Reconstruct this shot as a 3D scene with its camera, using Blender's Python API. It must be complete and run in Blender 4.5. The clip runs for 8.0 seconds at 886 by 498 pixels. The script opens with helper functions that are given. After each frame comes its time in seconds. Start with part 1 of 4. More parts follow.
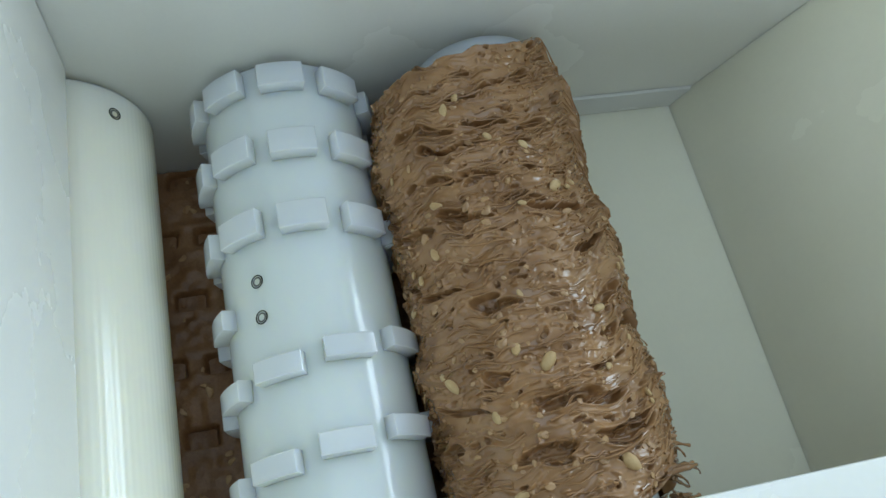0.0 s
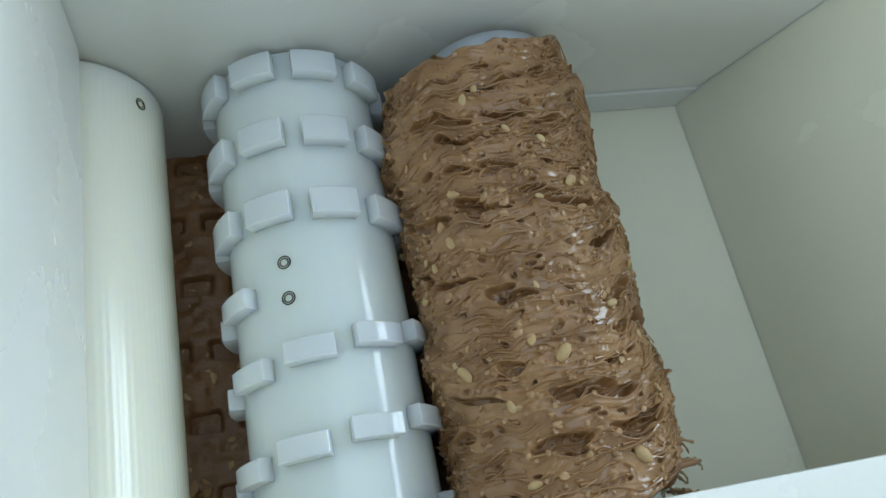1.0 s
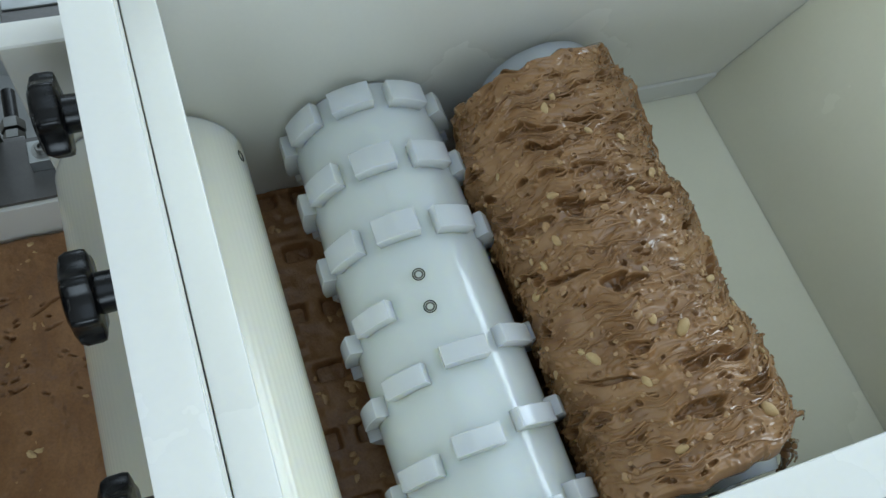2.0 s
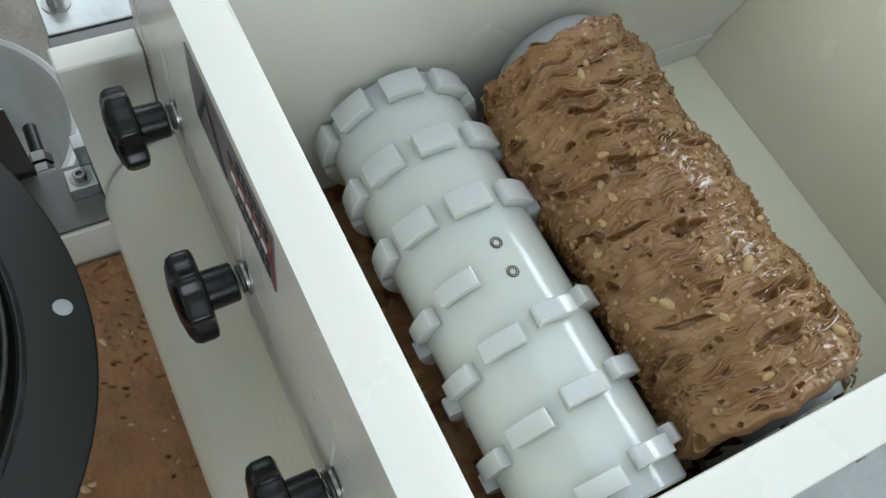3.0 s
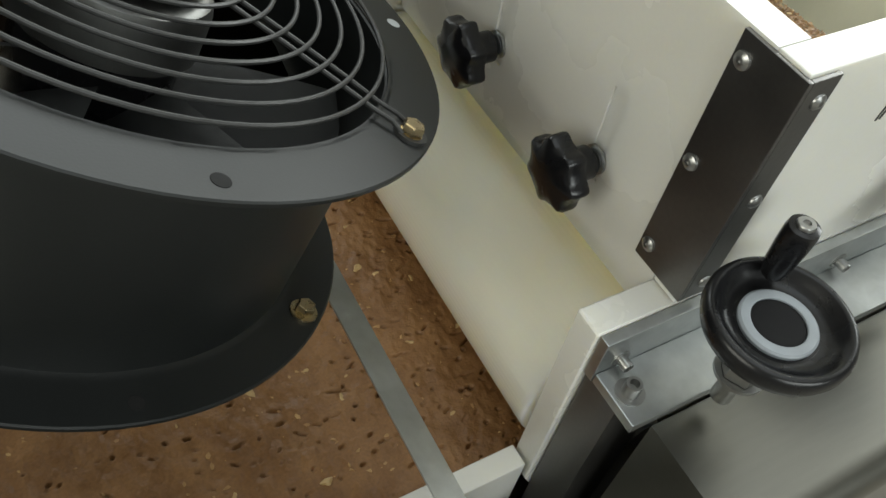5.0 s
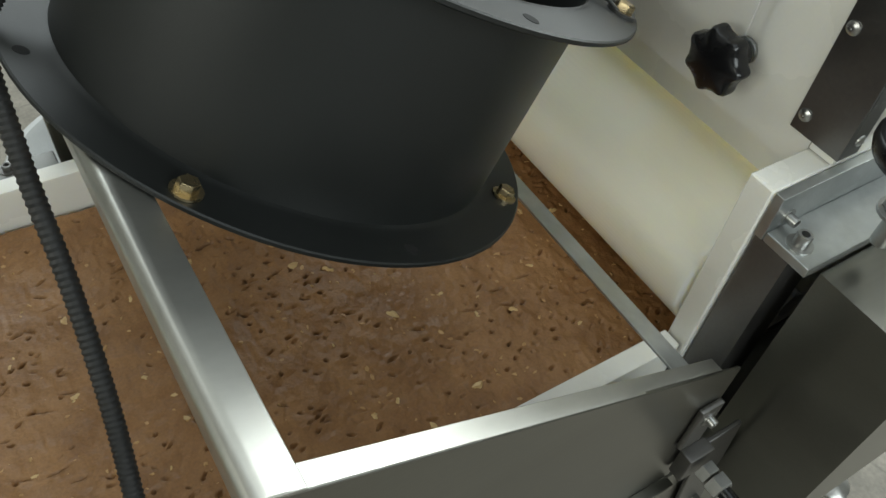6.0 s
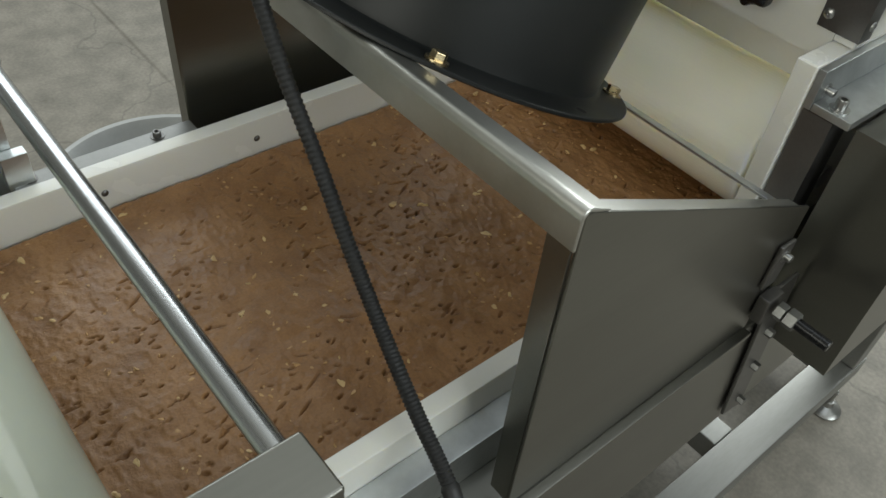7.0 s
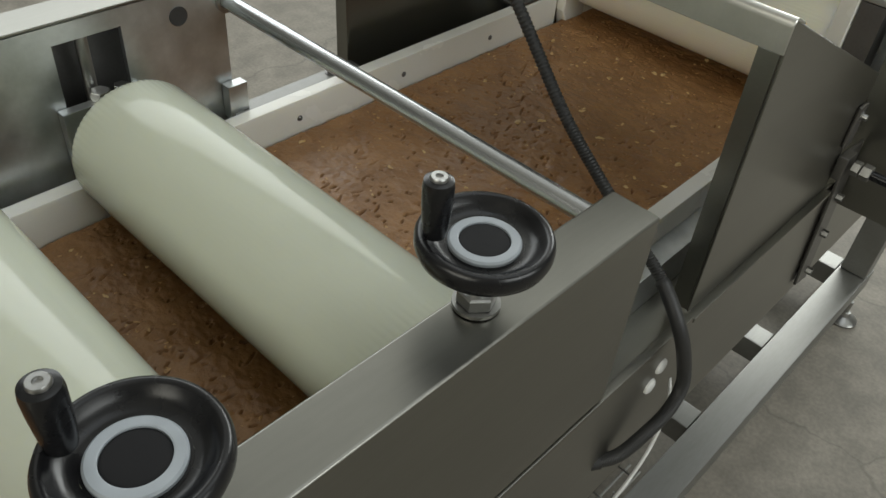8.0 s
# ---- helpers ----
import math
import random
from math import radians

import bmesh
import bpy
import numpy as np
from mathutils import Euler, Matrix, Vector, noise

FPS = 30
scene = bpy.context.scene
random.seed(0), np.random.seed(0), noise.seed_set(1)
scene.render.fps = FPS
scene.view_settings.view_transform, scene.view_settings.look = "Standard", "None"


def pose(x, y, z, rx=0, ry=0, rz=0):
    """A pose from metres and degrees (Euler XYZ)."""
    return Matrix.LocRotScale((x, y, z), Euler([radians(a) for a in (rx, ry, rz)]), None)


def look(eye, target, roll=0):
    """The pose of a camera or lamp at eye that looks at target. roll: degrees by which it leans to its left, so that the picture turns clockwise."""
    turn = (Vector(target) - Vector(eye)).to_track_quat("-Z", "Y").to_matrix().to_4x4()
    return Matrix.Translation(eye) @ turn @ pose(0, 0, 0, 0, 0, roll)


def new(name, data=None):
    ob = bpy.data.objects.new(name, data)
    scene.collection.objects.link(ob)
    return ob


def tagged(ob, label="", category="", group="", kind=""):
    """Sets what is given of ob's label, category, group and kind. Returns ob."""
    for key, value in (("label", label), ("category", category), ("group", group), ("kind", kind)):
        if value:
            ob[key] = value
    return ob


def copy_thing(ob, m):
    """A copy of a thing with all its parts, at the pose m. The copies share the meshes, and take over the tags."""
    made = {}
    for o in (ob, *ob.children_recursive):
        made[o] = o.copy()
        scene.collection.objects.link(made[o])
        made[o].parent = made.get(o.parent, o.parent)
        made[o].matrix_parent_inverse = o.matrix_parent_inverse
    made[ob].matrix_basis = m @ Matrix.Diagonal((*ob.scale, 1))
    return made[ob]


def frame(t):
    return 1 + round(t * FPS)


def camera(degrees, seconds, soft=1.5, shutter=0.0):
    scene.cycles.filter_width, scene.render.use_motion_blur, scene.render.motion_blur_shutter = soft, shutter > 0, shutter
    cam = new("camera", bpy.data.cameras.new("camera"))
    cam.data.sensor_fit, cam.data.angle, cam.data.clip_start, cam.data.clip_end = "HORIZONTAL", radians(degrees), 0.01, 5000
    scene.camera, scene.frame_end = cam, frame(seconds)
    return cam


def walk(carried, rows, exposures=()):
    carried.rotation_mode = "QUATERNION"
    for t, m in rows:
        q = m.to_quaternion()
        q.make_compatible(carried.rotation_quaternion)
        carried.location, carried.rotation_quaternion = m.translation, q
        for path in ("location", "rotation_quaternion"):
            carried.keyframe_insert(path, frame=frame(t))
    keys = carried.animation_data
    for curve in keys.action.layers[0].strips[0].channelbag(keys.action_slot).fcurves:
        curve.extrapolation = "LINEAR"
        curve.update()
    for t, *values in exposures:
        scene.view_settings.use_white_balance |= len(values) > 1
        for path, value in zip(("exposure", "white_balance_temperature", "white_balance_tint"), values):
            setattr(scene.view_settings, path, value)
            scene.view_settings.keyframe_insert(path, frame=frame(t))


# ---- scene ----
cam = camera(57.2, 8.0, soft=1.5)

PATH = [
    (0.0, pose(0.1533, 0.0067, 1.3185, 25.505, -7.896, -12.337)),
    (0.5, pose(0.1587, 0.0092, 1.3106, 25.601, -8.560, -11.737)),
    (1.0, pose(0.1396, 0.0057, 1.3181, 25.038, -9.199, -11.221)),
    (1.5, pose(0.0911, 0.0116, 1.3379, 25.380, -9.022, -13.971)),
    (1.7, pose(0.0644, 0.0157, 1.3412, 25.831, -9.096, -15.958)),
    (2.8, pose(-0.0325, 0.0220, 1.3276, 28.285, -8.912, -26.245)),
    (3.0, pose(-0.0447, 0.0198, 1.3301, 28.535, -8.309, -26.770)),
    (3.5, pose(-0.0987, -0.0082, 1.3243, 30.605, -8.682, -28.077)),
    (4.0, pose(-0.1586, -0.0569, 1.3066, 33.864, -8.964, -28.355)),
    (4.5, pose(-0.2169, -0.1133, 1.2934, 36.806, -7.816, -28.451)),
    (4.7, pose(-0.2474, -0.1345, 1.2849, 37.912, -7.541, -28.168)),
    (5.8, pose(-0.4190, -0.1760, 1.2515, 40.150, -6.350, -30.820)),
    (6.0, pose(-0.4615, -0.1842, 1.2488, 40.979, -5.584, -31.744)),
    (6.2, pose(-0.5192, -0.1835, 1.2430, 42.380, -5.968, -34.368)),
    (6.5, pose(-0.5865, -0.1999, 1.2405, 43.668, -5.868, -36.775)),
    (7.0, pose(-0.7117, -0.2401, 1.2369, 46.001, -5.448, -39.571)),
    (7.5, pose(-0.8671, -0.2688, 1.2302, 47.970, -5.066, -41.378)),
    (7.8, pose(-0.9692, -0.2637, 1.2219, 48.722, -4.713, -43.791)),
    (8.0, pose(-1.0343, -0.2515, 1.2112, 49.129, -4.342, -45.933)),
]
EXPOSURES = [(0.0, -0.74, 5500, -1), (1.0, -0.74, 5500, -1), (1.6, -0.84, 5500, 0), (2.8, -0.64, 6050, 3), (3.5, -0.46, 6300, 4), (4.0, -0.22, 6850, 3), (4.5, -0.38, 6900, 5), (5.8, -0.24, 6550, 2), (7.0, -0.56, 6600, 4), (8.0, -0.64, 6850, 6)]
walk(cam, PATH, EXPOSURES)

# ---- world, daylight through the hall's unseen windows, and an added west fill ----
world = bpy.data.worlds.new("sky")
scene.world = world
world.use_nodes = True
_bg = world.node_tree.nodes["Background"]
_sky = world.node_tree.nodes.new("ShaderNodeTexSky")
_sky.sky_type, _sky.sun_disc, _sky.sun_elevation, _sky.sun_rotation = "NISHITA", False, radians(40), radians(60)
world.node_tree.links.new(_sky.outputs[0], _bg.inputs[0])
_bg.inputs[1].default_value = 0.12


def daylight(name, eye, target, w, h, watts, colour=(0.93, 0.97, 1.0)):
    """Sky light or fill from an area lamp at an unseen opening of the hall."""
    d = bpy.data.lights.new(name, "AREA")
    d.shape, d.size, d.size_y, d.energy, d.color = "RECTANGLE", w, h, watts, colour
    ob = new(name, d)
    ob.matrix_world = look(eye, target)
    return ob


daylight("window_light_east", (5.85, 1.75, 3.4), (0, 0.6, 0.9), 4.5, 2.4, 450)
daylight("window_light_north", (1.7, 4.85, 3.8), (0.3, 0, 0.9), 5.4, 2.2, 200)
# Added fill with no window known there; it lifts the board and roller.
daylight("fill_light_west", (-5.85, -0.6, 3.3), (0, 0.2, 0.9), 4.0, 2.0, 170, (1.0, 0.97, 0.89))
daylight("window_light_south", (0.2, -4.85, 3.2), (0.3, 0.3, 0.8), 4.4, 2.0, 225)
daylight("roof_light", (0.6, -0.4, 4.9), (0.6, -0.4, 0), 3.0, 3.0, 55)


# ---- materials ----
def material(name, colour, rough=0.5, metal=0.0, colour2=None, scale=20.0, detail=6.0, stretch=(1, 1, 1), bump=0.0, bump_scale=200.0, rough_var=0.1,
             fine=0.12, mix=(0.35, 0.65), subsurface=0.0, coat=0.0, spec=0.5, depth=1.3):
    """A surface with variation at two scales: broad patches between two colours, and a fine grain in value, gloss and relief."""
    m = bpy.data.materials.new(name)
    m.use_nodes = True
    nt = m.node_tree
    n, l = nt.nodes, nt.links
    b = n["Principled BSDF"]
    tc = n.new("ShaderNodeTexCoord")
    mp = n.new("ShaderNodeMapping")
    mp.inputs["Scale"].default_value = stretch
    l.new(tc.outputs["Object"], mp.inputs[0])
    big = n.new("ShaderNodeTexNoise")
    big.inputs["Scale"].default_value, big.inputs["Detail"].default_value = scale, detail
    l.new(mp.outputs[0], big.inputs["Vector"])
    ramp = n.new("ShaderNodeValToRGB")
    c2 = colour2 or tuple(c * 0.86 for c in colour)
    ramp.color_ramp.elements[0].position, ramp.color_ramp.elements[1].position = mix
    ramp.color_ramp.elements[0].color, ramp.color_ramp.elements[1].color = (*c2, 1), (*colour, 1)
    l.new(big.outputs[0], ramp.inputs[0])
    small = n.new("ShaderNodeTexNoise")
    small.inputs["Scale"].default_value, small.inputs["Detail"].default_value = bump_scale, 4.0
    l.new(mp.outputs[0], small.inputs["Vector"])
    rng = n.new("ShaderNodeMapRange")
    rng.inputs[3].default_value, rng.inputs[4].default_value = 1 - fine, 1 + fine
    l.new(small.outputs[0], rng.inputs[0])
    mul = n.new("ShaderNodeMix")
    mul.data_type, mul.blend_type = "RGBA", "MULTIPLY"
    mul.inputs[0].default_value = 1.0
    l.new(ramp.outputs[0], mul.inputs[6])
    l.new(rng.outputs[0], mul.inputs[7])
    l.new(mul.outputs[2], b.inputs["Base Color"])
    rr = n.new("ShaderNodeMapRange")
    rr.inputs[3].default_value, rr.inputs[4].default_value = max(0.03, rough - rough_var), min(1, rough + rough_var)
    l.new(big.outputs[0], rr.inputs[0])
    l.new(rr.outputs[0], b.inputs["Roughness"])
    b.inputs["Metallic"].default_value = metal
    b.inputs["Specular IOR Level"].default_value = spec
    b.inputs["Coat Weight"].default_value = coat
    b.inputs["Coat Roughness"].default_value = 0.15
    if subsurface:
        b.inputs["Subsurface Weight"].default_value = subsurface
        b.inputs["Subsurface Radius"].default_value = (0.012, 0.011, 0.008)
        b.inputs["Subsurface Scale"].default_value = depth
    if bump:
        bp = n.new("ShaderNodeBump")
        bp.inputs["Strength"].default_value, bp.inputs["Distance"].default_value = bump, 0.001
        l.new(small.outputs[0], bp.inputs["Height"])
        l.new(bp.outputs[0], b.inputs["Normal"])
    return m


HDPE = material("white_polymer", (0.77, 0.76, 0.71), 0.27, colour2=(0.73, 0.72, 0.66), scale=6, bump=0.02, bump_scale=350, fine=0.02, rough_var=0.04, subsurface=0.35)
ROLLER = material("roller_polymer", (0.80, 0.84, 0.82), 0.13, subsurface=1.0, colour2=(0.76, 0.80, 0.77), scale=5, bump=0.10, bump_scale=60, stretch=(1, 0.15, 1), fine=0.02, rough_var=0.05, depth=3.6)
IVORY = material("ivory_polymer", (0.89, 0.865, 0.735), 0.20, colour2=(0.86, 0.83, 0.69), scale=5, bump=0.05, bump_scale=60, stretch=(1, 0.15, 1), fine=0.02, rough_var=0.05, subsurface=1.0, depth=3.6)
CREAM = material("cream_polymer", (0.50, 0.522, 0.438), 0.09, subsurface=0.6, colour2=(0.45, 0.472, 0.388), scale=5, bump=0.22, bump_scale=40, stretch=(1, 0.3, 1), fine=0.02, rough_var=0.05, spec=0.22)
OFFWHITE = material("off_white_polymer", (0.78, 0.765, 0.63), 0.25, subsurface=0.4, colour2=(0.71, 0.69, 0.54), scale=4, bump=0.06, bump_scale=200, fine=0.02)
STEEL = material("brushed_stainless", (0.25, 0.246, 0.222), 0.32, 1.0, colour2=(0.205, 0.20, 0.178), scale=3, bump=0.012, bump_scale=260, stretch=(0.12, 1, 3), fine=0.06, rough_var=0.03)
# Lighter copy of STEEL for beam and folds: reflected light in the colour.
BEAM = material("lit_stainless", (0.56, 0.555, 0.52), 0.38, 1.0, colour2=(0.44, 0.435, 0.40), scale=12, bump=0.012, bump_scale=260, stretch=(0.3, 1, 1), fine=0.05, rough_var=0.08)
PLATE = material("galvanised_steel", (0.60, 0.62, 0.62), 0.36, 1.0, colour2=(0.46, 0.48, 0.48), scale=25, bump=0.10, bump_scale=160, fine=0.1, rough_var=0.12)
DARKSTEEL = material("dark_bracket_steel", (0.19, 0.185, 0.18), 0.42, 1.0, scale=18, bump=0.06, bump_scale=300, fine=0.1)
CHROME = material("bright_zinc", (0.42, 0.42, 0.41), 0.32, 1.0, scale=60, bump=0.05, bump_scale=500, fine=0.06)
BRASS = material("yellow_zinc", (0.60, 0.49, 0.30), 0.28, 1.0, scale=80, fine=0.1)
BLACK = material("black_phenolic", (0.008, 0.008, 0.009), 0.27, spec=0.40, scale=30, bump=0.05, bump_scale=500, fine=0.2)
FANBLACK = material("black_powder_coat", (0.0075, 0.0088, 0.0085), 0.46, spec=0.45, scale=15, bump=0.05, bump_scale=700, fine=0.2, rough_var=0.06)
GUARD = material("dark_painted_wire", (0.030, 0.030, 0.029), 0.40, scale=60, fine=0.15)
RUBBER = material("black_hose_plastic", (0.02, 0.02, 0.02), 0.5, scale=40, fine=0.2)
GREY = material("grey_plastic", (0.42, 0.44, 0.45), 0.4, scale=40, fine=0.05)
BLADE = material("black_cast_blade", (0.035, 0.037, 0.037), 0.5, 0.0, scale=40, fine=0.1)
NOUGAT = material("caramel_nougat", (0.41, 0.230, 0.098), 0.18, colour2=(0.27, 0.138, 0.052), scale=35, bump=0.05, bump_scale=300, fine=0.08, coat=0.4, rough_var=0.08)
SLABMAT = material("pressed_nougat", (0.30, 0.155, 0.061), 0.42, colour2=(0.215, 0.105, 0.039), scale=30, bump=0.55, bump_scale=420, fine=0.30, rough_var=0.12)
NUT = material("peanut", (0.52, 0.33, 0.14), 0.45, colour2=(0.40, 0.22, 0.09), scale=120, bump=0.2, bump_scale=800, fine=0.15)
NUTCOAT = material("nougat_coated_peanut", (0.52, 0.325, 0.150), 0.22, colour2=(0.36, 0.20, 0.085), scale=120, bump=0.15, bump_scale=800, fine=0.15, coat=0.4)
BARSTEEL = material("drawn_bar_steel", (0.58, 0.59, 0.60), 0.27, 1.0, scale=30, bump=0.05, bump_scale=300, stretch=(1, 0.01, 1), fine=0.04, rough_var=0.06)
DULLZINC = material("dull_zinc", (0.26, 0.26, 0.25), 0.45, 1.0, scale=60, bump=0.05, bump_scale=500, fine=0.08)
TUBE = material("satin_stainless_tube", (0.34, 0.34, 0.325), 0.52, 1.0, colour2=(0.28, 0.28, 0.265), scale=14, bump=0.04, bump_scale=260, stretch=(0.2, 1, 1), fine=0.08)
CAP = material("matt_black_cap", (0.007, 0.007, 0.008), 0.7, spec=0.2, scale=40, fine=0.1)
RINGGREY = material("bluish_grey_ring", (0.30, 0.33, 0.36), 0.4, scale=40, fine=0.05)
HUBGREY = material("dull_hub_plate", (0.10, 0.10, 0.098), 0.5, scale=40, fine=0.08)
NUTPALE = material("pale_peanut", (0.62, 0.45, 0.22), 0.42, colour2=(0.52, 0.34, 0.15), scale=120, bump=0.2, bump_scale=800, fine=0.1)
CONCRETE = material("concrete_floor", (0.25, 0.23, 0.195), 0.72, colour2=(0.175, 0.160, 0.135), scale=13, detail=14, bump=0.5, bump_scale=120, fine=0.30, mix=(0.34, 0.66))
WALLPAINT = material("hall_wall_paint", (0.30, 0.30, 0.28), 0.8, scale=2, bump=0.1, bump_scale=60, fine=0.05)
# The unseen ceiling is white so that beam and cover tops reflect more.
CEILINGPAINT = material("reflector_ceiling_paint", (0.72, 0.72, 0.70), 0.8, scale=2, bump=0.1, bump_scale=60, fine=0.05)
BELT = material("white_belt", (0.62, 0.60, 0.55), 0.5, scale=30, fine=0.06)
STICKER = material("grey_label_vinyl", (0.175, 0.160, 0.170), 0.35, scale=60, fine=0.05)
STICKERRED = material("red_label_print", (0.24, 0.055, 0.05), 0.35, scale=60, fine=0.05)
INK = material("dark_label_print", (0.03, 0.03, 0.03), 0.4, scale=60, fine=0.05)
# Near-black that paints the shade inside holes and sockets.
HOLE_SHADE = material("hole_shade", (0.004, 0.004, 0.004), 0.9, scale=60, fine=0.05)
TUBWHITE = material("scuffed_white_plastic", (0.44, 0.45, 0.45), 0.45, colour2=(0.37, 0.375, 0.37), scale=9, bump=0.05, bump_scale=150, fine=0.05)
PAPER = material("white_label_print", (0.7, 0.7, 0.68), 0.4, scale=60, fine=0.05)


def cracked(m, scale=1.1, width=0.006):
    """Adds thin dark cracks between large uneven fields to a floor's colour."""
    n, l = m.node_tree.nodes, m.node_tree.links
    b = n["Principled BSDF"]
    tc = n.new("ShaderNodeTexCoord")
    wob = n.new("ShaderNodeTexNoise")
    wob.inputs["Scale"].default_value, wob.inputs["Detail"].default_value = 5.0, 5.0
    l.new(tc.outputs["Object"], wob.inputs["Vector"])
    add = n.new("ShaderNodeMix")
    add.data_type, add.blend_type = "RGBA", "LINEAR_LIGHT"
    add.inputs[0].default_value = 0.12
    l.new(tc.outputs["Object"], add.inputs[6])
    l.new(wob.outputs[1], add.inputs[7])
    vor = n.new("ShaderNodeTexVoronoi")
    vor.feature = "DISTANCE_TO_EDGE"
    vor.inputs["Scale"].default_value = scale
    l.new(add.outputs[2], vor.inputs["Vector"])
    rng = n.new("ShaderNodeMapRange")
    rng.inputs[1].default_value, rng.inputs[2].default_value, rng.inputs[3].default_value, rng.inputs[4].default_value = 0.0, width, 0.74, 1.0
    l.new(vor.outputs["Distance"], rng.inputs[0])
    mul = n.new("ShaderNodeMix")
    mul.data_type, mul.blend_type = "RGBA", "MULTIPLY"
    mul.inputs[0].default_value = 1.0
    old = b.inputs["Base Color"].links[0].from_socket
    l.new(old, mul.inputs[6])
    l.new(rng.outputs[0], mul.inputs[7])
    l.new(mul.outputs[2], b.inputs["Base Color"])


cracked(CONCRETE)


# ---- mesh helpers ----
def finish(name, bm, mat, smooth=True, angle=35):
    me = bpy.data.meshes.new(name)
    bmesh.ops.recalc_face_normals(bm, faces=bm.faces)
    bm.to_mesh(me)
    bm.free()
    me.materials.append(mat)
    if smooth:
        me.shade_smooth()
        me.set_sharp_from_angle(angle=radians(angle))
    return me


def flat_faces(ob):
    """Keeps the large faces of a bevelled piece flat in shading."""
    w = ob.modifiers.new("flat_faces", "WEIGHTED_NORMAL")
    w.keep_sharp = True


def part(name, bm, mat, parent, label="", m=None, angle=35):
    """One mesh object under a thing or under a part."""
    ob = new(name, finish(name, bm, mat, angle=angle))
    flat_faces(ob)
    ob.parent = parent
    if m is not None:
        ob.matrix_basis = m
    if label:
        ob["label"] = label
    return ob


def thing(name, m, label, category, group="", kind=""):
    e = new(name)
    e.empty_display_size = 0.02
    e.matrix_basis = m
    return tagged(e, label, category, group, kind)


def slab_mesh(name, bm, mat, label="", category="", kind="", group="", m=None):
    ob = new(name, finish(name, bm, mat))
    flat_faces(ob)
    if m is not None:
        ob.matrix_basis = m
    return tagged(ob, label, category, group, kind)


def box(x0, x1, y0, y1, z0, z1, bevel=0.0, seg=2, bm=None):
    bm = bm or bmesh.new()
    r = bmesh.ops.create_cube(bm, size=1.0, matrix=Matrix.LocRotScale(((x0 + x1) / 2, (y0 + y1) / 2, (z0 + z1) / 2), None, (x1 - x0, y1 - y0, z1 - z0)))
    if bevel:
        es = {e for v in r["verts"] for e in v.link_edges}
        bmesh.ops.bevel(bm, geom=list(es), offset=bevel, segments=seg, affect="EDGES", profile=0.5)
    return bm


def prism(points, y0, y1, bevel=0.0, axis="y", bm=None):
    """A flat outline in the xz plane (or xy with axis z, yz with axis x), given thickness."""
    bm = bm or bmesh.new()
    at = {"y": lambda a, b, c: (a, c, b), "z": lambda a, b, c: (a, b, c), "x": lambda a, b, c: (c, a, b)}[axis]
    lo = [bm.verts.new(at(a, b, y0)) for a, b in points]
    hi = [bm.verts.new(at(a, b, y1)) for a, b in points]
    bm.faces.new(lo)
    bm.faces.new(hi[::-1])
    k = len(points)
    for i in range(k):
        bm.faces.new((lo[i], hi[i], hi[(i + 1) % k], lo[(i + 1) % k]))
    if bevel:
        bmesh.ops.recalc_face_normals(bm, faces=bm.faces)
        bmesh.ops.bevel(bm, geom=list(bm.edges), offset=bevel, segments=1, affect="EDGES")
    return bm


def lathe(profile, seg=48, bm=None, m=Matrix.Identity(4), closed=False):
    """Turn a profile of (radius, height) about z. Radius 0 closes to a point."""
    bm = bm or bmesh.new()
    rings = []
    for r, z in profile:
        if r < 1e-6:
            rings.append([bm.verts.new(m @ Vector((0, 0, z)))])
        else:
            rings.append([bm.verts.new(m @ Vector((r * math.cos(2 * math.pi * i / seg), r * math.sin(2 * math.pi * i / seg), z))) for i in range(seg)])
    pairs = list(zip(rings, rings[1:])) + ([(rings[-1], rings[0])] if closed else [])
    for a, b in pairs:
        for i in range(seg):
            j = (i + 1) % seg
            if len(a) == 1 and len(b) == 1:
                continue
            if len(a) == 1:
                bm.faces.new((a[0], b[i], b[j]))
            elif len(b) == 1:
                bm.faces.new((a[i], a[j], b[0]))
            else:
                bm.faces.new((a[i], a[j], b[j], b[i]))
    return bm


def tube(path, r, seg=10, bm=None, ring=None):
    """A round bar or hose along a list of points; ring gives a radius for each point."""
    bm = bm or bmesh.new()
    pts = [Vector(p) for p in path]
    rows, up = [], Vector((0.3, 0.2, 1)).normalized()
    for i, p in enumerate(pts):
        d = (pts[min(i + 1, len(pts) - 1)] - pts[max(i - 1, 0)]).normalized()
        s = d.cross(up).normalized()
        up = s.cross(d).normalized()
        rr = ring[i] if ring else r
        rows.append([bm.verts.new(p + (s * math.cos(a) + up * math.sin(a)) * rr) for a in (2 * math.pi * k / seg for k in range(seg))])
    for a, b in zip(rows, rows[1:]):
        for k in range(seg):
            bm.faces.new((a[k], a[(k + 1) % seg], b[(k + 1) % seg], b[k]))
    bm.faces.new(rows[0][::-1])
    bm.faces.new(rows[-1])
    return bm


def spline(points, n=12):
    """A smooth run of points through the given ones (Catmull-Rom)."""
    p = [Vector(q) for q in points]
    p = [p[0] * 2 - p[1]] + p + [p[-1] * 2 - p[-2]]
    out = []
    for i in range(1, len(p) - 2):
        for k in range(n):
            t = k / n
            a, b, c, d = p[i - 1], p[i], p[i + 1], p[i + 2]
            out.append(0.5 * ((2 * b) + (c - a) * t + (2 * a - 5 * b + 4 * c - d) * t * t + (3 * b - a - 3 * c + d) * t ** 3))
    out.append(p[-2])
    return out


ALONG_Y = pose(0, 0, 0, -90, 0, 0)   # turns z to y


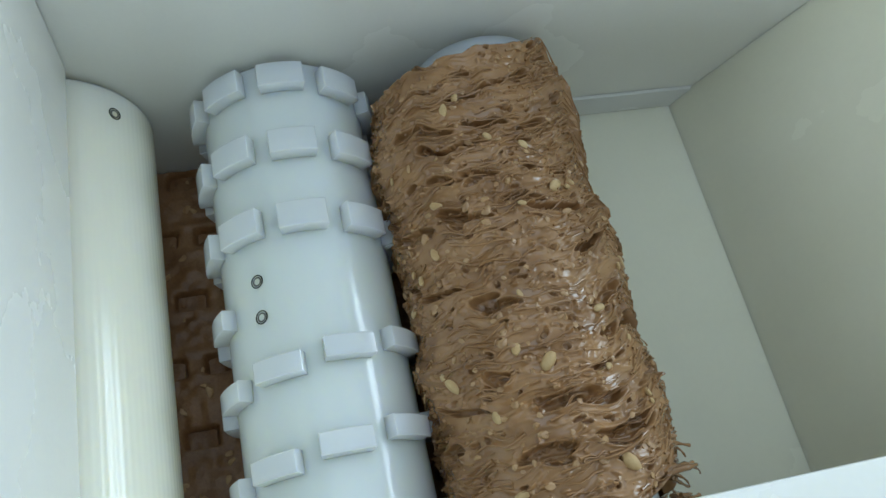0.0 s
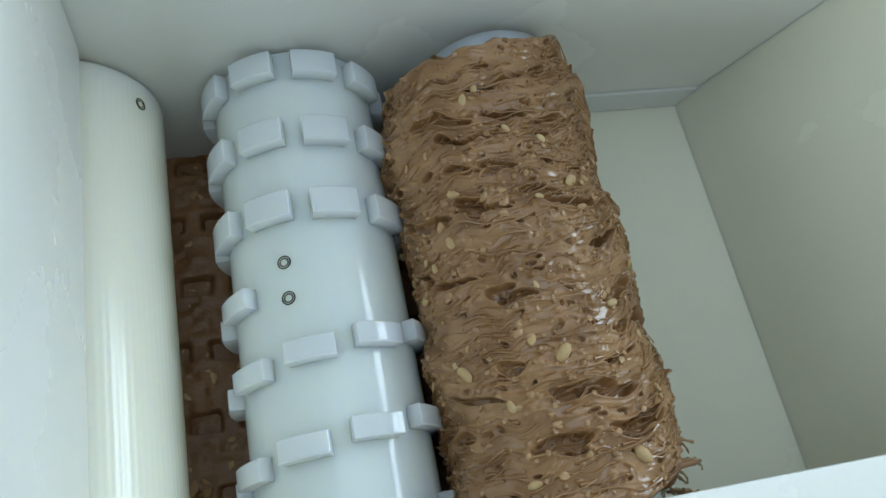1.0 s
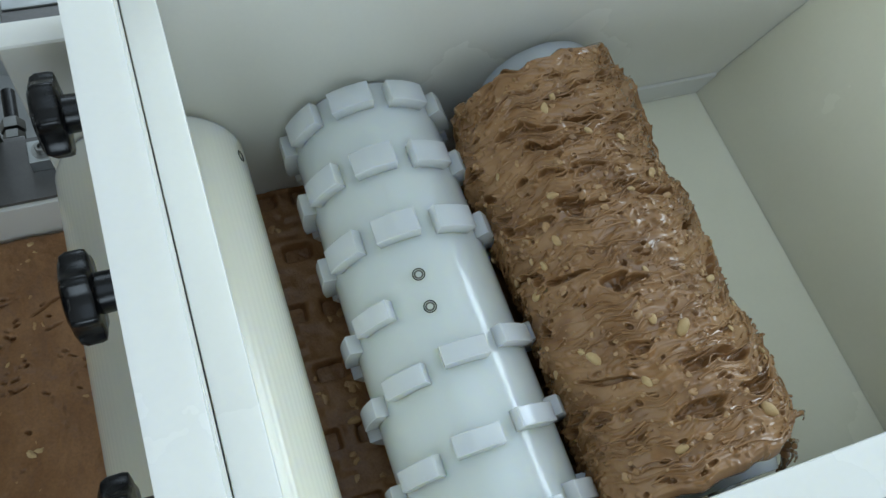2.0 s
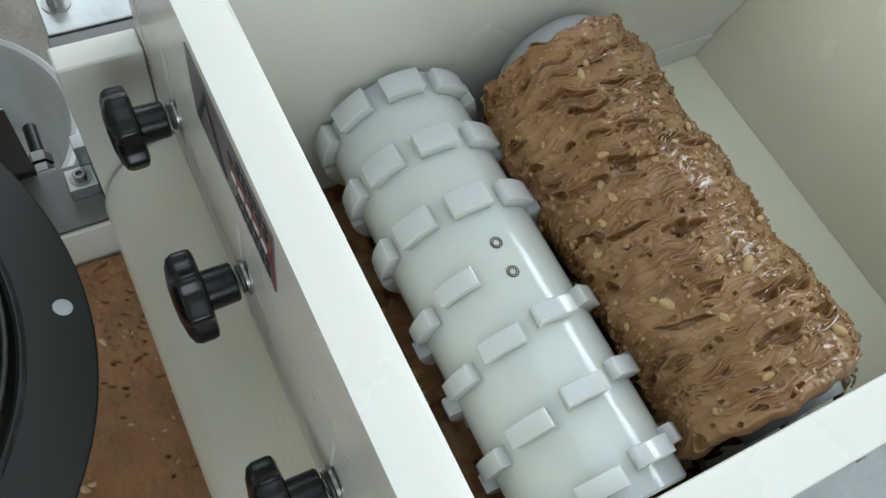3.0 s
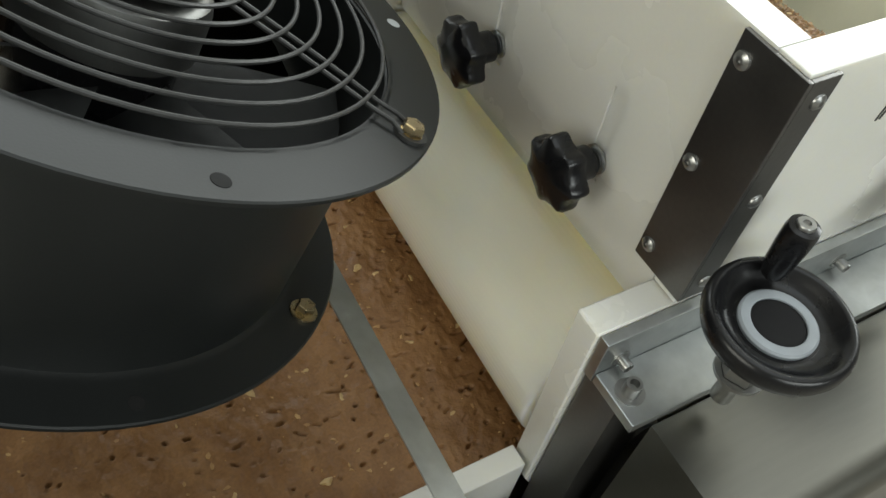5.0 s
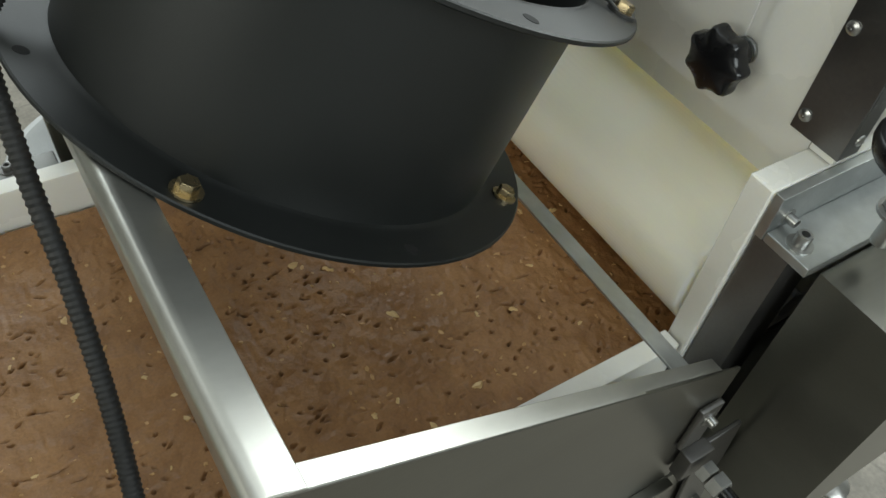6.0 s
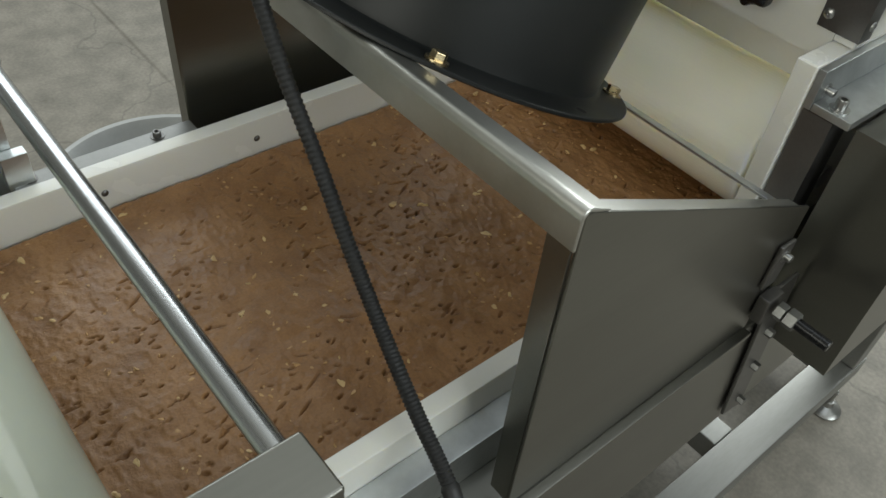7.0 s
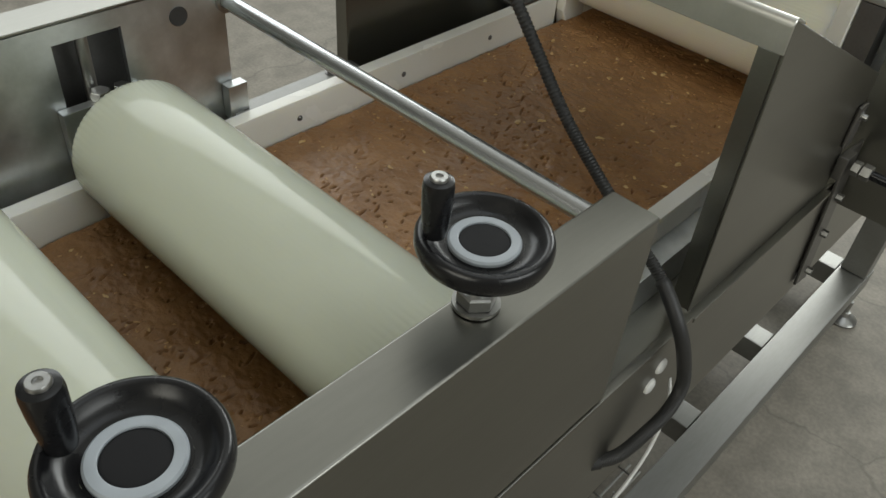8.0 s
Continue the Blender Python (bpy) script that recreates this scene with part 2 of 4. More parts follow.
def hexagon(r, h, m=Matrix.Identity(4), bm=None):
    return lathe([(0, 0), (r, 0), (r, h * 0.85), (r * 0.9, h), (0, h)], 6, bm, m)


def socket_screw(parent, m, r=0.005, h=0.005, mat=CHROME, name="screw"):
    """A socket-head cap screw on a washer; its head points along z of m."""
    s = part(name, lathe([(0, -0.001), (r * 1.7, -0.001), (r * 1.7, 0.0006), (r, 0.0006), (r, h * 0.85), (r * 0.88, h), (r * 0.55, h), (r * 0.5, h * 0.45), (0, h * 0.45)], 20),
             mat, parent, m=m)
    return s


def dome_screw(parent, m, r=0.005, mat=CHROME):
    return part("screw", lathe([(0, 0), (r, 0), (r * 0.95, r * 0.25), (r * 0.6, r * 0.5), (r * 0.3, r * 0.55), (r * 0.26, r * 0.3), (0, r * 0.3)], 18), mat, parent, m=m)


def noise2(shape, cells, seed, wrap0=True):
    """Smooth value noise on a grid (rows, columns); wrap0 closes it along the rows."""
    rs = np.random.RandomState(seed)
    a, b = max(2, int(cells[0])), max(2, int(cells[1]))
    g = rs.rand(a + (0 if wrap0 else 2), b + 2)
    if wrap0:
        g = np.concatenate([g, g[:2]], 0)
    u, v = np.arange(shape[0]) / shape[0] * a, np.arange(shape[1]) / shape[1] * b
    i, j = u.astype(int), v.astype(int)
    fu, fv = u - i, v - j
    fu, fv = fu * fu * (3 - 2 * fu), fv * fv * (3 - 2 * fv)
    A, B = g[i][:, j], g[i][:, j + 1]
    Cc, Dd = g[i + 1][:, j], g[i + 1][:, j + 1]
    top = A + (B - A) * fv
    low = Cc + (Dd - Cc) * fv
    return top + (low - top) * fu[:, None]


def grid_mesh(name, P, mat, wrap0=False):
    """A mesh from a grid of places (rows, columns, 3)."""
    h, w, _ = P.shape
    idx = np.arange(h * w).reshape(h, w)
    if wrap0:
        idx = np.concatenate([idx, idx[:1]], 0)
    f = np.stack([idx[:-1, :-1], idx[1:, :-1], idx[1:, 1:], idx[:-1, 1:]], -1).reshape(-1, 4)
    me = bpy.data.meshes.new(name)
    me.vertices.add(h * w)
    me.vertices.foreach_set("co", P.reshape(-1).astype(np.float32))
    me.loops.add(len(f) * 4)
    me.loops.foreach_set("vertex_index", f.reshape(-1))
    me.polygons.add(len(f))
    me.polygons.foreach_set("loop_start", np.arange(len(f)) * 4)
    me.update()
    me.validate()
    me.materials.append(mat)
    me.shade_smooth()
    return me


def nut_shape(bm, m, a, b, c, rnd, bumps=0.15):
    """A roasted nut half or chip: a low, uneven ellipsoid."""
    r = bmesh.ops.create_icosphere(bm, subdivisions=1 if max(a, b, c) < 0.003 else 2, radius=1.0)
    ph = [rnd.uniform(0, 6.28) for _ in range(3)]
    for v in r["verts"]:
        k = 1 + bumps * math.sin(3 * v.co.x + ph[0]) * math.cos(2.5 * v.co.y + ph[1]) + bumps * 0.5 * math.sin(5 * v.co.z + ph[2])
        v.co = m @ Vector((v.co.x * a * k, v.co.y * b * k, v.co.z * c * k))
    return bm


# ---- the hall; walls and ceiling are unseen, added to close it and shape reflections ----
def hall():
    gx, gy = np.meshgrid(np.linspace(-1, 1, 60), np.linspace(-1, 1, 60), indexing="ij")
    X, Y = 60 * np.sign(gx) * np.abs(gx) ** 3, 60 * np.sign(gy) * np.abs(gy) ** 3
    Z = 0.004 * (noise2((60, 60), (20, 20), 3, False) - 0.5)
    tagged(new("ground", grid_mesh("ground", np.stack([X, Y, Z], -1), CONCRETE)), "worn grey concrete factory floor with cracks", "floor", kind="structure")

    def wall(name, x0, x1, y0, y1, openings):
        bm = bmesh.new()
        along_x = (x1 - x0) > (y1 - y0)
        a0, a1 = (x0, x1) if along_x else (y0, y1)
        put = lambda p, q, z0, z1: box(p, q, y0, y1, z0, z1, bm=bm) if along_x else box(x0, x1, p, q, z0, z1, bm=bm)
        at = a0
        for p, q, z0, z1 in openings:
            put(at, p, -0.05, 5.2)
            put(p, q, -0.05, z0)
            put(p, q, z1, 5.2)
            at = q
        put(at, a1, -0.05, 5.2)
        slab_mesh(name, bm, WALLPAINT, "unseen plain painted factory wall", "wall", "structure")
    wall("wall_east", 6, 6.2, -5, 5, [(-0.5, 4.0, 2.2, 4.6)])
    # The west opening is added only for the fill lamp.
    wall("wall_west", -6.2, -6, -5, 5, [(-2.6, 1.4, 2.3, 4.3)])
    wall("wall_north", -6.2, 6.2, 5, 5.2, [(-1.0, 4.4, 2.7, 4.9)])
    wall("wall_south", -6.2, 6.2, -5.2, -5, [(-2.0, 2.4, 2.2, 4.2)])
    bm = bmesh.new()
    box(-6.2, 6.2, -5.2, -1.9, 5.2, 5.4, bm=bm)
    box(-6.2, 6.2, 1.1, 5.2, 5.2, 5.4, bm=bm)
    box(-6.2, -0.9, -1.9, 1.1, 5.2, 5.4, bm=bm)
    box(2.1, 6.2, -1.9, 1.1, 5.2, 5.4, bm=bm)
    slab_mesh("ceiling", bm, CEILINGPAINT, "unseen plain factory ceiling with a roof light", "ceiling", "structure")


hall()

# Main places, in metres. x runs with the machine, y across it, z up.
RIM = 1.071          # top of the hopper
T = 0.0205           # board thickness
FAR = 0.3906         # inner face of the far board
MID = 0.2055         # the machine's middle line
R1 = (0.0122, 0.769, 0.0704)     # x, z, radius
R2 = (0.181, 0.771, 0.0596)
R3 = (0.338, 0.789, 0.0750)
R4 = (-0.740, 0.752, 0.0670)
R5 = (-0.950, 0.752, 0.0670)
SLAB = 0.683
BOARD = 0.880        # lower edge of the hopper's slotted board
TILT = radians(25)


def mirror_y(y):
    return 2 * MID - y


# ---- hopper ----
def hopper():
    h = thing("hopper", pose(0, 0, 0), "open white polymer board hopper on the machine's side plates", "hopper")
    # left board, with three slots for the knobs
    cuts = [0.095, 0.214, 0.328]
    w, zlo, zhi, bot = 0.0062, 0.917, 0.985, BOARD
    ys = [T] + [c + q for c in cuts for q in (-w, w)] + [FAR]
    zs = [bot, zlo, zhi, RIM]
    bm = bmesh.new()
    grid = [[bm.verts.new((0, y, z)) for z in zs] for y in ys]
    for a in range(len(ys) - 1):
        for b in range(3):
            if not (a % 2 and b == 1):
                bm.faces.new((grid[a][b], grid[a + 1][b], grid[a + 1][b + 1], grid[a][b + 1]))
    up = bmesh.ops.extrude_face_region(bm, geom=list(bm.faces))
    for q in up["geom"]:
        if isinstance(q, bmesh.types.BMVert):
            q.co.x += T
    board = part("front_board", bm, HDPE, h, "slotted white board")
    for c in cuts:
        # Added filler that keeps the slot's inside light, in place of translucency.
        part("slot_fill", box(0.0014, T - 0.0004, c - w + 0.0002, c + w - 0.0002, zlo + 0.0002, zhi - 0.0002), HDPE, board)
    part("gate_board", box(T + 0.0006, 0.039, T + 0.001, FAR - 0.001, 0.8408, 1.007, 0.0012), HDPE, h, "sliding white gate board")
    part("near_board", box(0.0, 0.76, 0, T, 0.9006, RIM, 0.0014), HDPE, h)
    part("far_board", box(-0.001, 0.76, FAR, FAR + T, 0.60, RIM, 0.0014), HDPE, h)
    # sloping end board
    k = (0.617 - 0.544) / (0.8495 - 0.715)
    x0, x1 = 0.544, 0.544 + k * (RIM - 0.715)
    part("sloping_board", prism([(x0, 0.715), (x1, RIM), (x1 + 0.024, RIM), (x0 + 0.024, 0.70)], T + 0.0004, FAR - 0.0004), OFFWHITE, h, "sloping off-white end board")
    part("floor_board", prism([(0.305, 0.700), (0.36, 0.714), (0.55, 0.715), (0.55, 0.695), (0.305, 0.685)], T + 0.0004, FAR - 0.0004), OFFWHITE, h)
    part("batten", prism([(FAR - 0.0030, 0.7155), (FAR - 0.0004, 0.7155), (FAR - 0.0004, 0.742), (FAR - 0.0024, 0.740)], 0.36, 0.556, axis="x"), HDPE, h)
    # corner angle with six screws
    a = 0.0030
    bm = box(-a, -0.0002, -a, 0.0388, 0.908, RIM - 0.0015, 0.0006)
    box(-0.0002, 0.0185, -a, -0.0002, 0.908, RIM - 0.0015, 0.0006, bm=bm)
    ang = part("corner_bracket", bm, DARKSTEEL, h, "dark brushed steel corner angle")
    for z in (1.056, 0.990, 0.922):
        dome_screw(ang, pose(-a, 0.0320, z, 0, -90, 0), 0.0050)
        dome_screw(ang, pose(0.0105, -a, z, 90, 0, 0), 0.0044)
    # scratched double line on the near board
    for d in (-0.0016, 0.0016):
        part("scribe_mark", box(-0.0189, 0.0189, -0.0005, 0.0004, -0.0006, 0.0006), INK, h, "dark scratched line", m=pose(0.0852 + d, 0, 1.0381, 0, -83.8, 0))
    # warning label on the left board
    st = part("label", box(-0.0006, -0.0001, 0.162, 0.262, 1.015, 1.0625, 0.0), STICKER, h, "grey warning label with red and dark print")
    part("print_band", box(-0.0010, -0.0006, 0.165, 0.212, 1.0370, 1.0440), STICKERRED, st, "red print band")
    part("print_band", box(-0.0010, -0.0006, 0.162, 0.1640, 1.0160, 1.0615), STICKERRED, st, "red print band")
    part("print_triangle", prism([(0.219, 1.021), (0.257, 1.021), (0.238, 1.058)], -0.0010, -0.0006, axis="x"), INK, st, "dark warning triangle")
    part("print_triangle", prism([(0.2265, 1.0252), (0.2495, 1.0252), (0.238, 1.0482)], -0.0014, -0.0010, axis="x"), STICKER, st)
    for z, gap in ((1.0190, 0.0072), (1.0275, 0.0064), (1.0480, 0.0078), (1.0555, 0.0058)):
        for k in range(6):
            y = 0.1675 + k * gap
            part("print_bar", box(-0.0010, -0.0006, y, y + gap * 0.62, z, z + 0.0042), INK, st)
    for k in range(5):
        y = 0.1685 + k * 0.0086
        part("print_bar", box(-0.0014, -0.0010, y, y + 0.0056, 1.0388, 1.0422), PAPER, st)
    return h


hopper()


# ---- star knobs on the hopper's slots ----
def star_knob(m, first=None):
    if first:
        return copy_thing(first, m)
    k = thing("star_knob", m, "black seven-lobed clamping knob on a hopper slot", "knob", "clamping knobs on the hopper board")
    # axis along z of the thing, z pointing away from the board
    bm = bmesh.new()
    prof = [(0.0, 0.0215, 0), (0.0200, 0.0222, 0.8), (0.0222, 0.0232, 1), (0.0228, 0.0255, 1), (0.0228, 0.0325, 1), (0.0215, 0.0355, 0.95), (0.0180, 0.0375, 0.6), (0.010, 0.0390, 0.1), (0.0, 0.0394, 0)]
    rings = []
    seg = 98
    for r, z, lob in prof:
        ring = []
        for i in range(seg):
            t = 2 * math.pi * i / seg
            rr = r * (1 + lob * (0.085 * math.cos(7 * t) + 0.018 * math.cos(14 * t)))
            ring.append(bm.verts.new((rr * math.cos(t), rr * math.sin(t), z)))
        rings.append(ring)
    for a, b in zip(rings, rings[1:]):
        for i in range(seg):
            j = (i + 1) % seg
            bm.faces.new((a[i], a[j], b[j], b[i]))
    bmesh.ops.remove_doubles(bm, verts=bm.verts, dist=1e-6)
    part("grip", bm, BLACK, k)
    part("hub", lathe([(0, 0.006), (0.0098, 0.006), (0.0108, 0.007), (0.0112, 0.022), (0, 0.022)], 28), BLACK, k)
    part("washer", lathe([(0.004, 0.0), (0.0098, 0.0), (0.0098, 0.0016), (0.004, 0.0016)], 24), CHROME, k, "zinc washer")
    bm = bmesh.new()
    for i in range(3):
        lathe([(0.006, 0.0017 + i * 0.0009), (0.0078, 0.0017 + i * 0.0009), (0.0080, 0.0021 + i * 0.0009), (0.006, 0.0025 + i * 0.0009)], 20, bm, pose(0, 0, 0, 4 * (i - 1)))
    part("spring_washer", bm, PLATE, k)
    return k


KNOB = star_knob(pose(-0.0002, 0.095, 0.932, 0, -90, 0) @ pose(0, 0, 0, 0, 0, 20))
star_knob(pose(-0.0002, 0.214, 0.932, 0, -90, 0) @ pose(0, 0, 0, 0, 0, 47), KNOB)
star_knob(pose(-0.0002, 0.328, 0.932, 0, -90, 0) @ pose(0, 0, 0, 0, 0, 8), KNOB)


# ---- rollers in the hopper ----
def plain_roller(name, r, y0, y1, label, mat, x, z, flutes=96, depth=0.00016, mill=0.0):
    t = thing(name, pose(x, 0, z), label, "roller")
    b = 0.004
    prof = [(0.0, y0), (0.55, y0), (1 - b / r, y0), (1 - b * 0.3 / r, y0 + b * 0.3), (1, y0 + b), (1, y0 + 2 * b)] + [(1, y0 + b + (y1 - y0 - 2 * b) * i / 10) for i in range(1, 10)]
    prof += [(1, y1 - 2 * b), (1, y1 - b), (1 - b * 0.3 / r, y1 - b * 0.3), (1 - b / r, y1), (0.55, y1), (0.0, y1)]
    n = flutes * 4
    a = np.arange(n) / n * 2 * np.pi
    rr = r - depth * (0.5 - 0.5 * np.cos(a * flutes)) ** 3
    cut = r - mill * (0.5 - 0.5 * np.cos(a * flutes * 0.75)) ** 2       # the ends are milled a little deeper
    P = []
    for k, y in prof:
        q = (cut if abs(k - 1) < 0.08 and (y < y0 + 0.006 or y > y1 - 0.006) else rr) * k
        P.append(np.stack([q * np.sin(a), np.full(n, y), q * np.cos(a)], -1))
    P = np.stack(P, 1)
    drum = new("drum", grid_mesh("drum", P, mat, wrap0=True))
    drum.data.set_sharp_from_angle(angle=radians(50))
    drum.parent = t
    part("shaft", lathe([(0, y0 - 0.05), (0.0125, y0 - 0.05), (0.0125, y1 + 0.05), (0, y1 + 0.05)], 24, m=ALONG_Y), CHROME, t, "bright steel shaft")
    return t


def sunk_screw(parent, ang, r, y):
    m = pose(0, y, 0, 0, ang, 0) @ pose(0, 0, r - 0.0016)
    s = part("screw", lathe([(0.0021, 0.0002), (0.0022, 0.0016), (0.0033, 0.0017), (0.0038, 0.0012), (0.0038, -0.002), (0.0021, -0.002)], 20, closed=True), DARKSTEEL, parent, "sunk socket screw", m=m)
    # The shade in the socket and round the head is painted near-black.
    part("socket", hexagon(0.0021, 0.0010), HOLE_SHADE, s, "hexagon socket floor painted dark as shade", m=pose(0, 0, -0.0006))
    part("screw_hole_shade", lathe([(0.0039, 0.0018), (0.0047, 0.0018), (0.0047, 0.0012), (0.0039, 0.0012)], 20, closed=True), HOLE_SHADE, s, "rim of the hole painted dark as shade")


def press_roller():
    t = plain_roller("press_roller", R1[2], T + 0.003, FAR - 0.003, "large smooth off-white roller under the hopper's front board", IVORY, R1[0], R1[1])
    sunk_screw(t, 48, R1[2], 0.366)
    return t


def toothed_roller():
    t = thing("toothed_roller", pose(R2[0], 0, R2[1]), "white polymer feed roller with rings of block teeth", "roller")
    r = R2[2]
    y0, y1 = T + 0.003, FAR - 0.003
    part("drum", lathe([(0, y0), (r - 0.002, y0), (r, y0 + 0.002)] + [(r, y0 + 0.002 + (y1 - y0 - 0.004) * i / 14) for i in range(1, 14)] + [(r, y1 - 0.002), (r - 0.002, y1), (0, y1)], 96, m=ALONG_Y), ROLLER, t)
    part("shaft", lathe([(0, y0 - 0.05), (0.0125, y0 - 0.05), (0.0125, y1 + 0.05), (0, y1 + 0.05)], 24, m=ALONG_Y), CHROME, t, "bright steel shaft")
    def tooth(half, w, hh=0.0122, n=6):
        """A block tooth with sloping flanks that follows the drum."""
        bm = bmesh.new()
        lo, hi = [], []
        for i in range(n):
            a = radians(-half + 2 * half * i / (n - 1))
            a2 = a * 0.955
            lo.append([bm.verts.new(((r - 0.001) * math.sin(a), q * w, (r - 0.001) * math.cos(a))) for q in (-1, 1)])
            hi.append([bm.verts.new(((r + hh) * math.sin(a2), q * w * 0.95, (r + hh) * math.cos(a2))) for q in (-1, 1)])
        for i in range(n - 1):
            bm.faces.new((hi[i][0], hi[i][1], hi[i + 1][1], hi[i + 1][0]))
            bm.faces.new((lo[i][0], hi[i][0], hi[i + 1][0], lo[i + 1][0]))
            bm.faces.new((lo[i][1], lo[i + 1][1], hi[i + 1][1], hi[i][1]))
        ends = [bm.faces.new((lo[0][0], lo[0][1], hi[0][1], hi[0][0])), bm.faces.new((lo[-1][0], hi[-1][0], hi[-1][1], lo[-1][1]))]
        bmesh.ops.recalc_face_normals(bm, faces=bm.faces)
        tops = [e for e in bm.edges if all((v.co.x ** 2 + v.co.z ** 2) ** 0.5 > r + hh * 0.9 for v in e.verts) and len(e.link_faces) == 2 and e.calc_face_angle(0) > 0.5]
        bmesh.ops.bevel(bm, geom=tops, offset=0.0006, segments=1, affect="EDGES")
        return finish("tooth", bm, ROLLER, angle=40)
    wide, slim = tooth(14.4, 0.0098, 0.0102), tooth(14.5, 0.0072, 0.0102)

    def ring_of_teeth(me, y, slope, pitch, start, count):
        for j in range(count):
            a = start + pitch * j
            ob = new("tooth", me)
            ob.parent = t
            ob.matrix_basis = pose(0, y + slope * (((a + 18 + 180) % 360) - 180) / 360, 0, 0, a, 0)
    for y, a in ((0.372, 0), (0.316, 1), (0.259, 0)):       # far half, leaning one way
        ring_of_teeth(wide, y, -0.014, 40, a, 9)
    for y, a in ((0.160, 14), (0.103, 4), (0.047, 24)):     # near half, leaning the other way
        ring_of_teeth(slim, y, 0.050, 40, a, 9)
    ring_of_teeth(slim, 0.212, 0.050, 40, 206, 3)
    sunk_screw(t, -36, r, 0.222)
    sunk_screw(t, -36, r, 0.197)
    return t


PRESS = press_roller()
TOOTHED = toothed_roller()


def nougat_roller():
    t = thing("nougat_roller", pose(R3[0], 0, R3[1]), "feed roller thickly wrapped in stringy brown peanut nougat", "roller")
    y0, y1, r = 0.030, 0.357, R3[2]
    nt, ny = 760, 600
    th = np.arange(nt) / nt * 2 * np.pi
    v = np.arange(ny) / (ny - 1)
    A, V = np.meshgrid(th, v, indexing="ij")
    s = (nt, ny)
    warp = (noise2(s, (9, 10), 11) - 0.5) * 0.045 + (noise2(s, (22, 20), 12) - 0.5) * 0.016

    def warped(f):
        col = np.clip(((V + warp) * (ny - 1)), 0, ny - 1)
        i = np.floor(col).astype(int)
        j = np.minimum(i + 1, ny - 1)
        rows_ = np.arange(nt)[:, None]
        return f[rows_, i] * (1 - (col - i)) + f[rows_, j] * (col - i)

    def stamp(field, ci, cj, a, b, tilt, shape, reach=2.0):
        """Raises a field to shape(q) within an ellipse that leans by tilt."""
        wi, wj = int(a * reach) + 2, int(b * reach + abs(tilt) * a * reach) + 2
        ii = np.arange(-wi, wi + 1)
        jj = np.arange(max(-wj, -cj), min(wj + 1, ny - cj))
        di, dj = np.meshgrid(ii, jj, indexing="ij")
        sub = np.ix_((ci + ii) % nt, cj + jj)
        q = np.sqrt((di / a) ** 2 + ((dj - tilt * di) / b) ** 2)
        field[sub] = np.maximum(field[sub], shape(q, sub))
    broad = noise2(s, (5, 6), 1) - 0.5
    mid = noise2(s, (12, 15), 2) - 0.5
    strand = warped(1 - np.abs(2 * noise2(s, (9, 38), 4) - 1))            # strings run round the roller
    strand2 = warped(1 - np.abs(2 * noise2(s, (18, 92), 5) - 1))
    calm = np.clip(noise2(s, (7, 8), 21) * 1.7 - 0.35, 0, 1)
    R = r + 0.011 * broad + 0.007 * mid + 0.0026 * calm * strand ** 5 + 0.0008 * strand2 ** 4 + 0.0030 * (noise2(s, (34, 36), 23) - 0.5)
    # nut pieces under the skin
    rs = np.random.RandomState(78)
    lump = np.zeros(s)
    for k in range(2600):
        hgt = rs.uniform(0.2, 1.0) ** 1.6
        stamp(lump, rs.randint(nt), rs.randint(ny), rs.uniform(1.6, 4.4), rs.uniform(1.6, 4.0), rs.uniform(-0.5, 0.5), lambda q, sub: hgt * np.exp(-0.6 * q ** 3))
    R = R + 0.0032 * lump
    # torn openings between the strings, each with a drawn-up lip and threads across it
    rs = np.random.RandomState(77)
    pit, lip = np.zeros(s), np.zeros(s)
    fray = noise2(s, (46, 50), 24) - 0.5
    thread = warped(1 - np.abs(2 * noise2(s, (30, 60), 25) - 1))
    for k in range(520):
        small = k > 150
        ci, cj = rs.randint(nt), rs.randint(ny)
        a = rs.uniform(2.6, 6) if small else rs.uniform(8, 34)
        b = rs.uniform(2.0, 4.2) if small else rs.uniform(3.6, 9.5)
        tilt = rs.uniform(-0.34, 0.14)
        deep = 0.45 if small else rs.uniform(0.7, 1.0)
        stamp(pit, ci, cj, a, b, tilt, lambda q, sub: deep * np.clip((1.06 - q - 0.45 * fray[sub]) / 0.17, 0, 1))
        stamp(lip, ci, cj, a, b, tilt, lambda q, sub: deep * np.exp(-((q + 0.45 * fray[sub] - 1.2) / 0.2) ** 2))
    pit = pit * (1 - 0.85 * np.clip((thread - 0.90) / 0.07, 0, 1))
    R = R - (0.0060 + 0.006 * noise2(s, (16, 16), 26)) * pit + 0.0018 * lip
    ring_a = (np.degrees(th) + 180) % 360 - 180
    far_y = y1 + 0.018 * np.exp(-((ring_a - 44) / 22) ** 2) + 0.012 * noise2((nt, 2), (34, 2), 13)[:, 0] - 0.007 * np.exp(-((ring_a - 12) / 17) ** 2)
    near_y = y0 + 0.026 * np.exp(-((ring_a - 62) / 30) ** 2) + 0.010 * (noise2((nt, 2), (30, 2), 14)[:, 0] - 0.5)
    edge = np.minimum(V / 0.014, (1 - V) / 0.014).clip(0, 1)
    R = R * (0.86 + 0.14 * np.sqrt(edge))
    Yv = near_y[:, None] + (far_y - near_y)[:, None] * V
    P = np.stack([R * np.sin(A) - 0.018, Yv, R * np.cos(A) + 0.006], -1)      # the wrap has slumped to one side
    mass = new("nougat_wrap", grid_mesh("nougat_wrap", P, NOUGAT, wrap0=True))
    mass.parent = t
    mass["label"] = "glossy stringy brown nougat"
    rnd = random.Random(5)

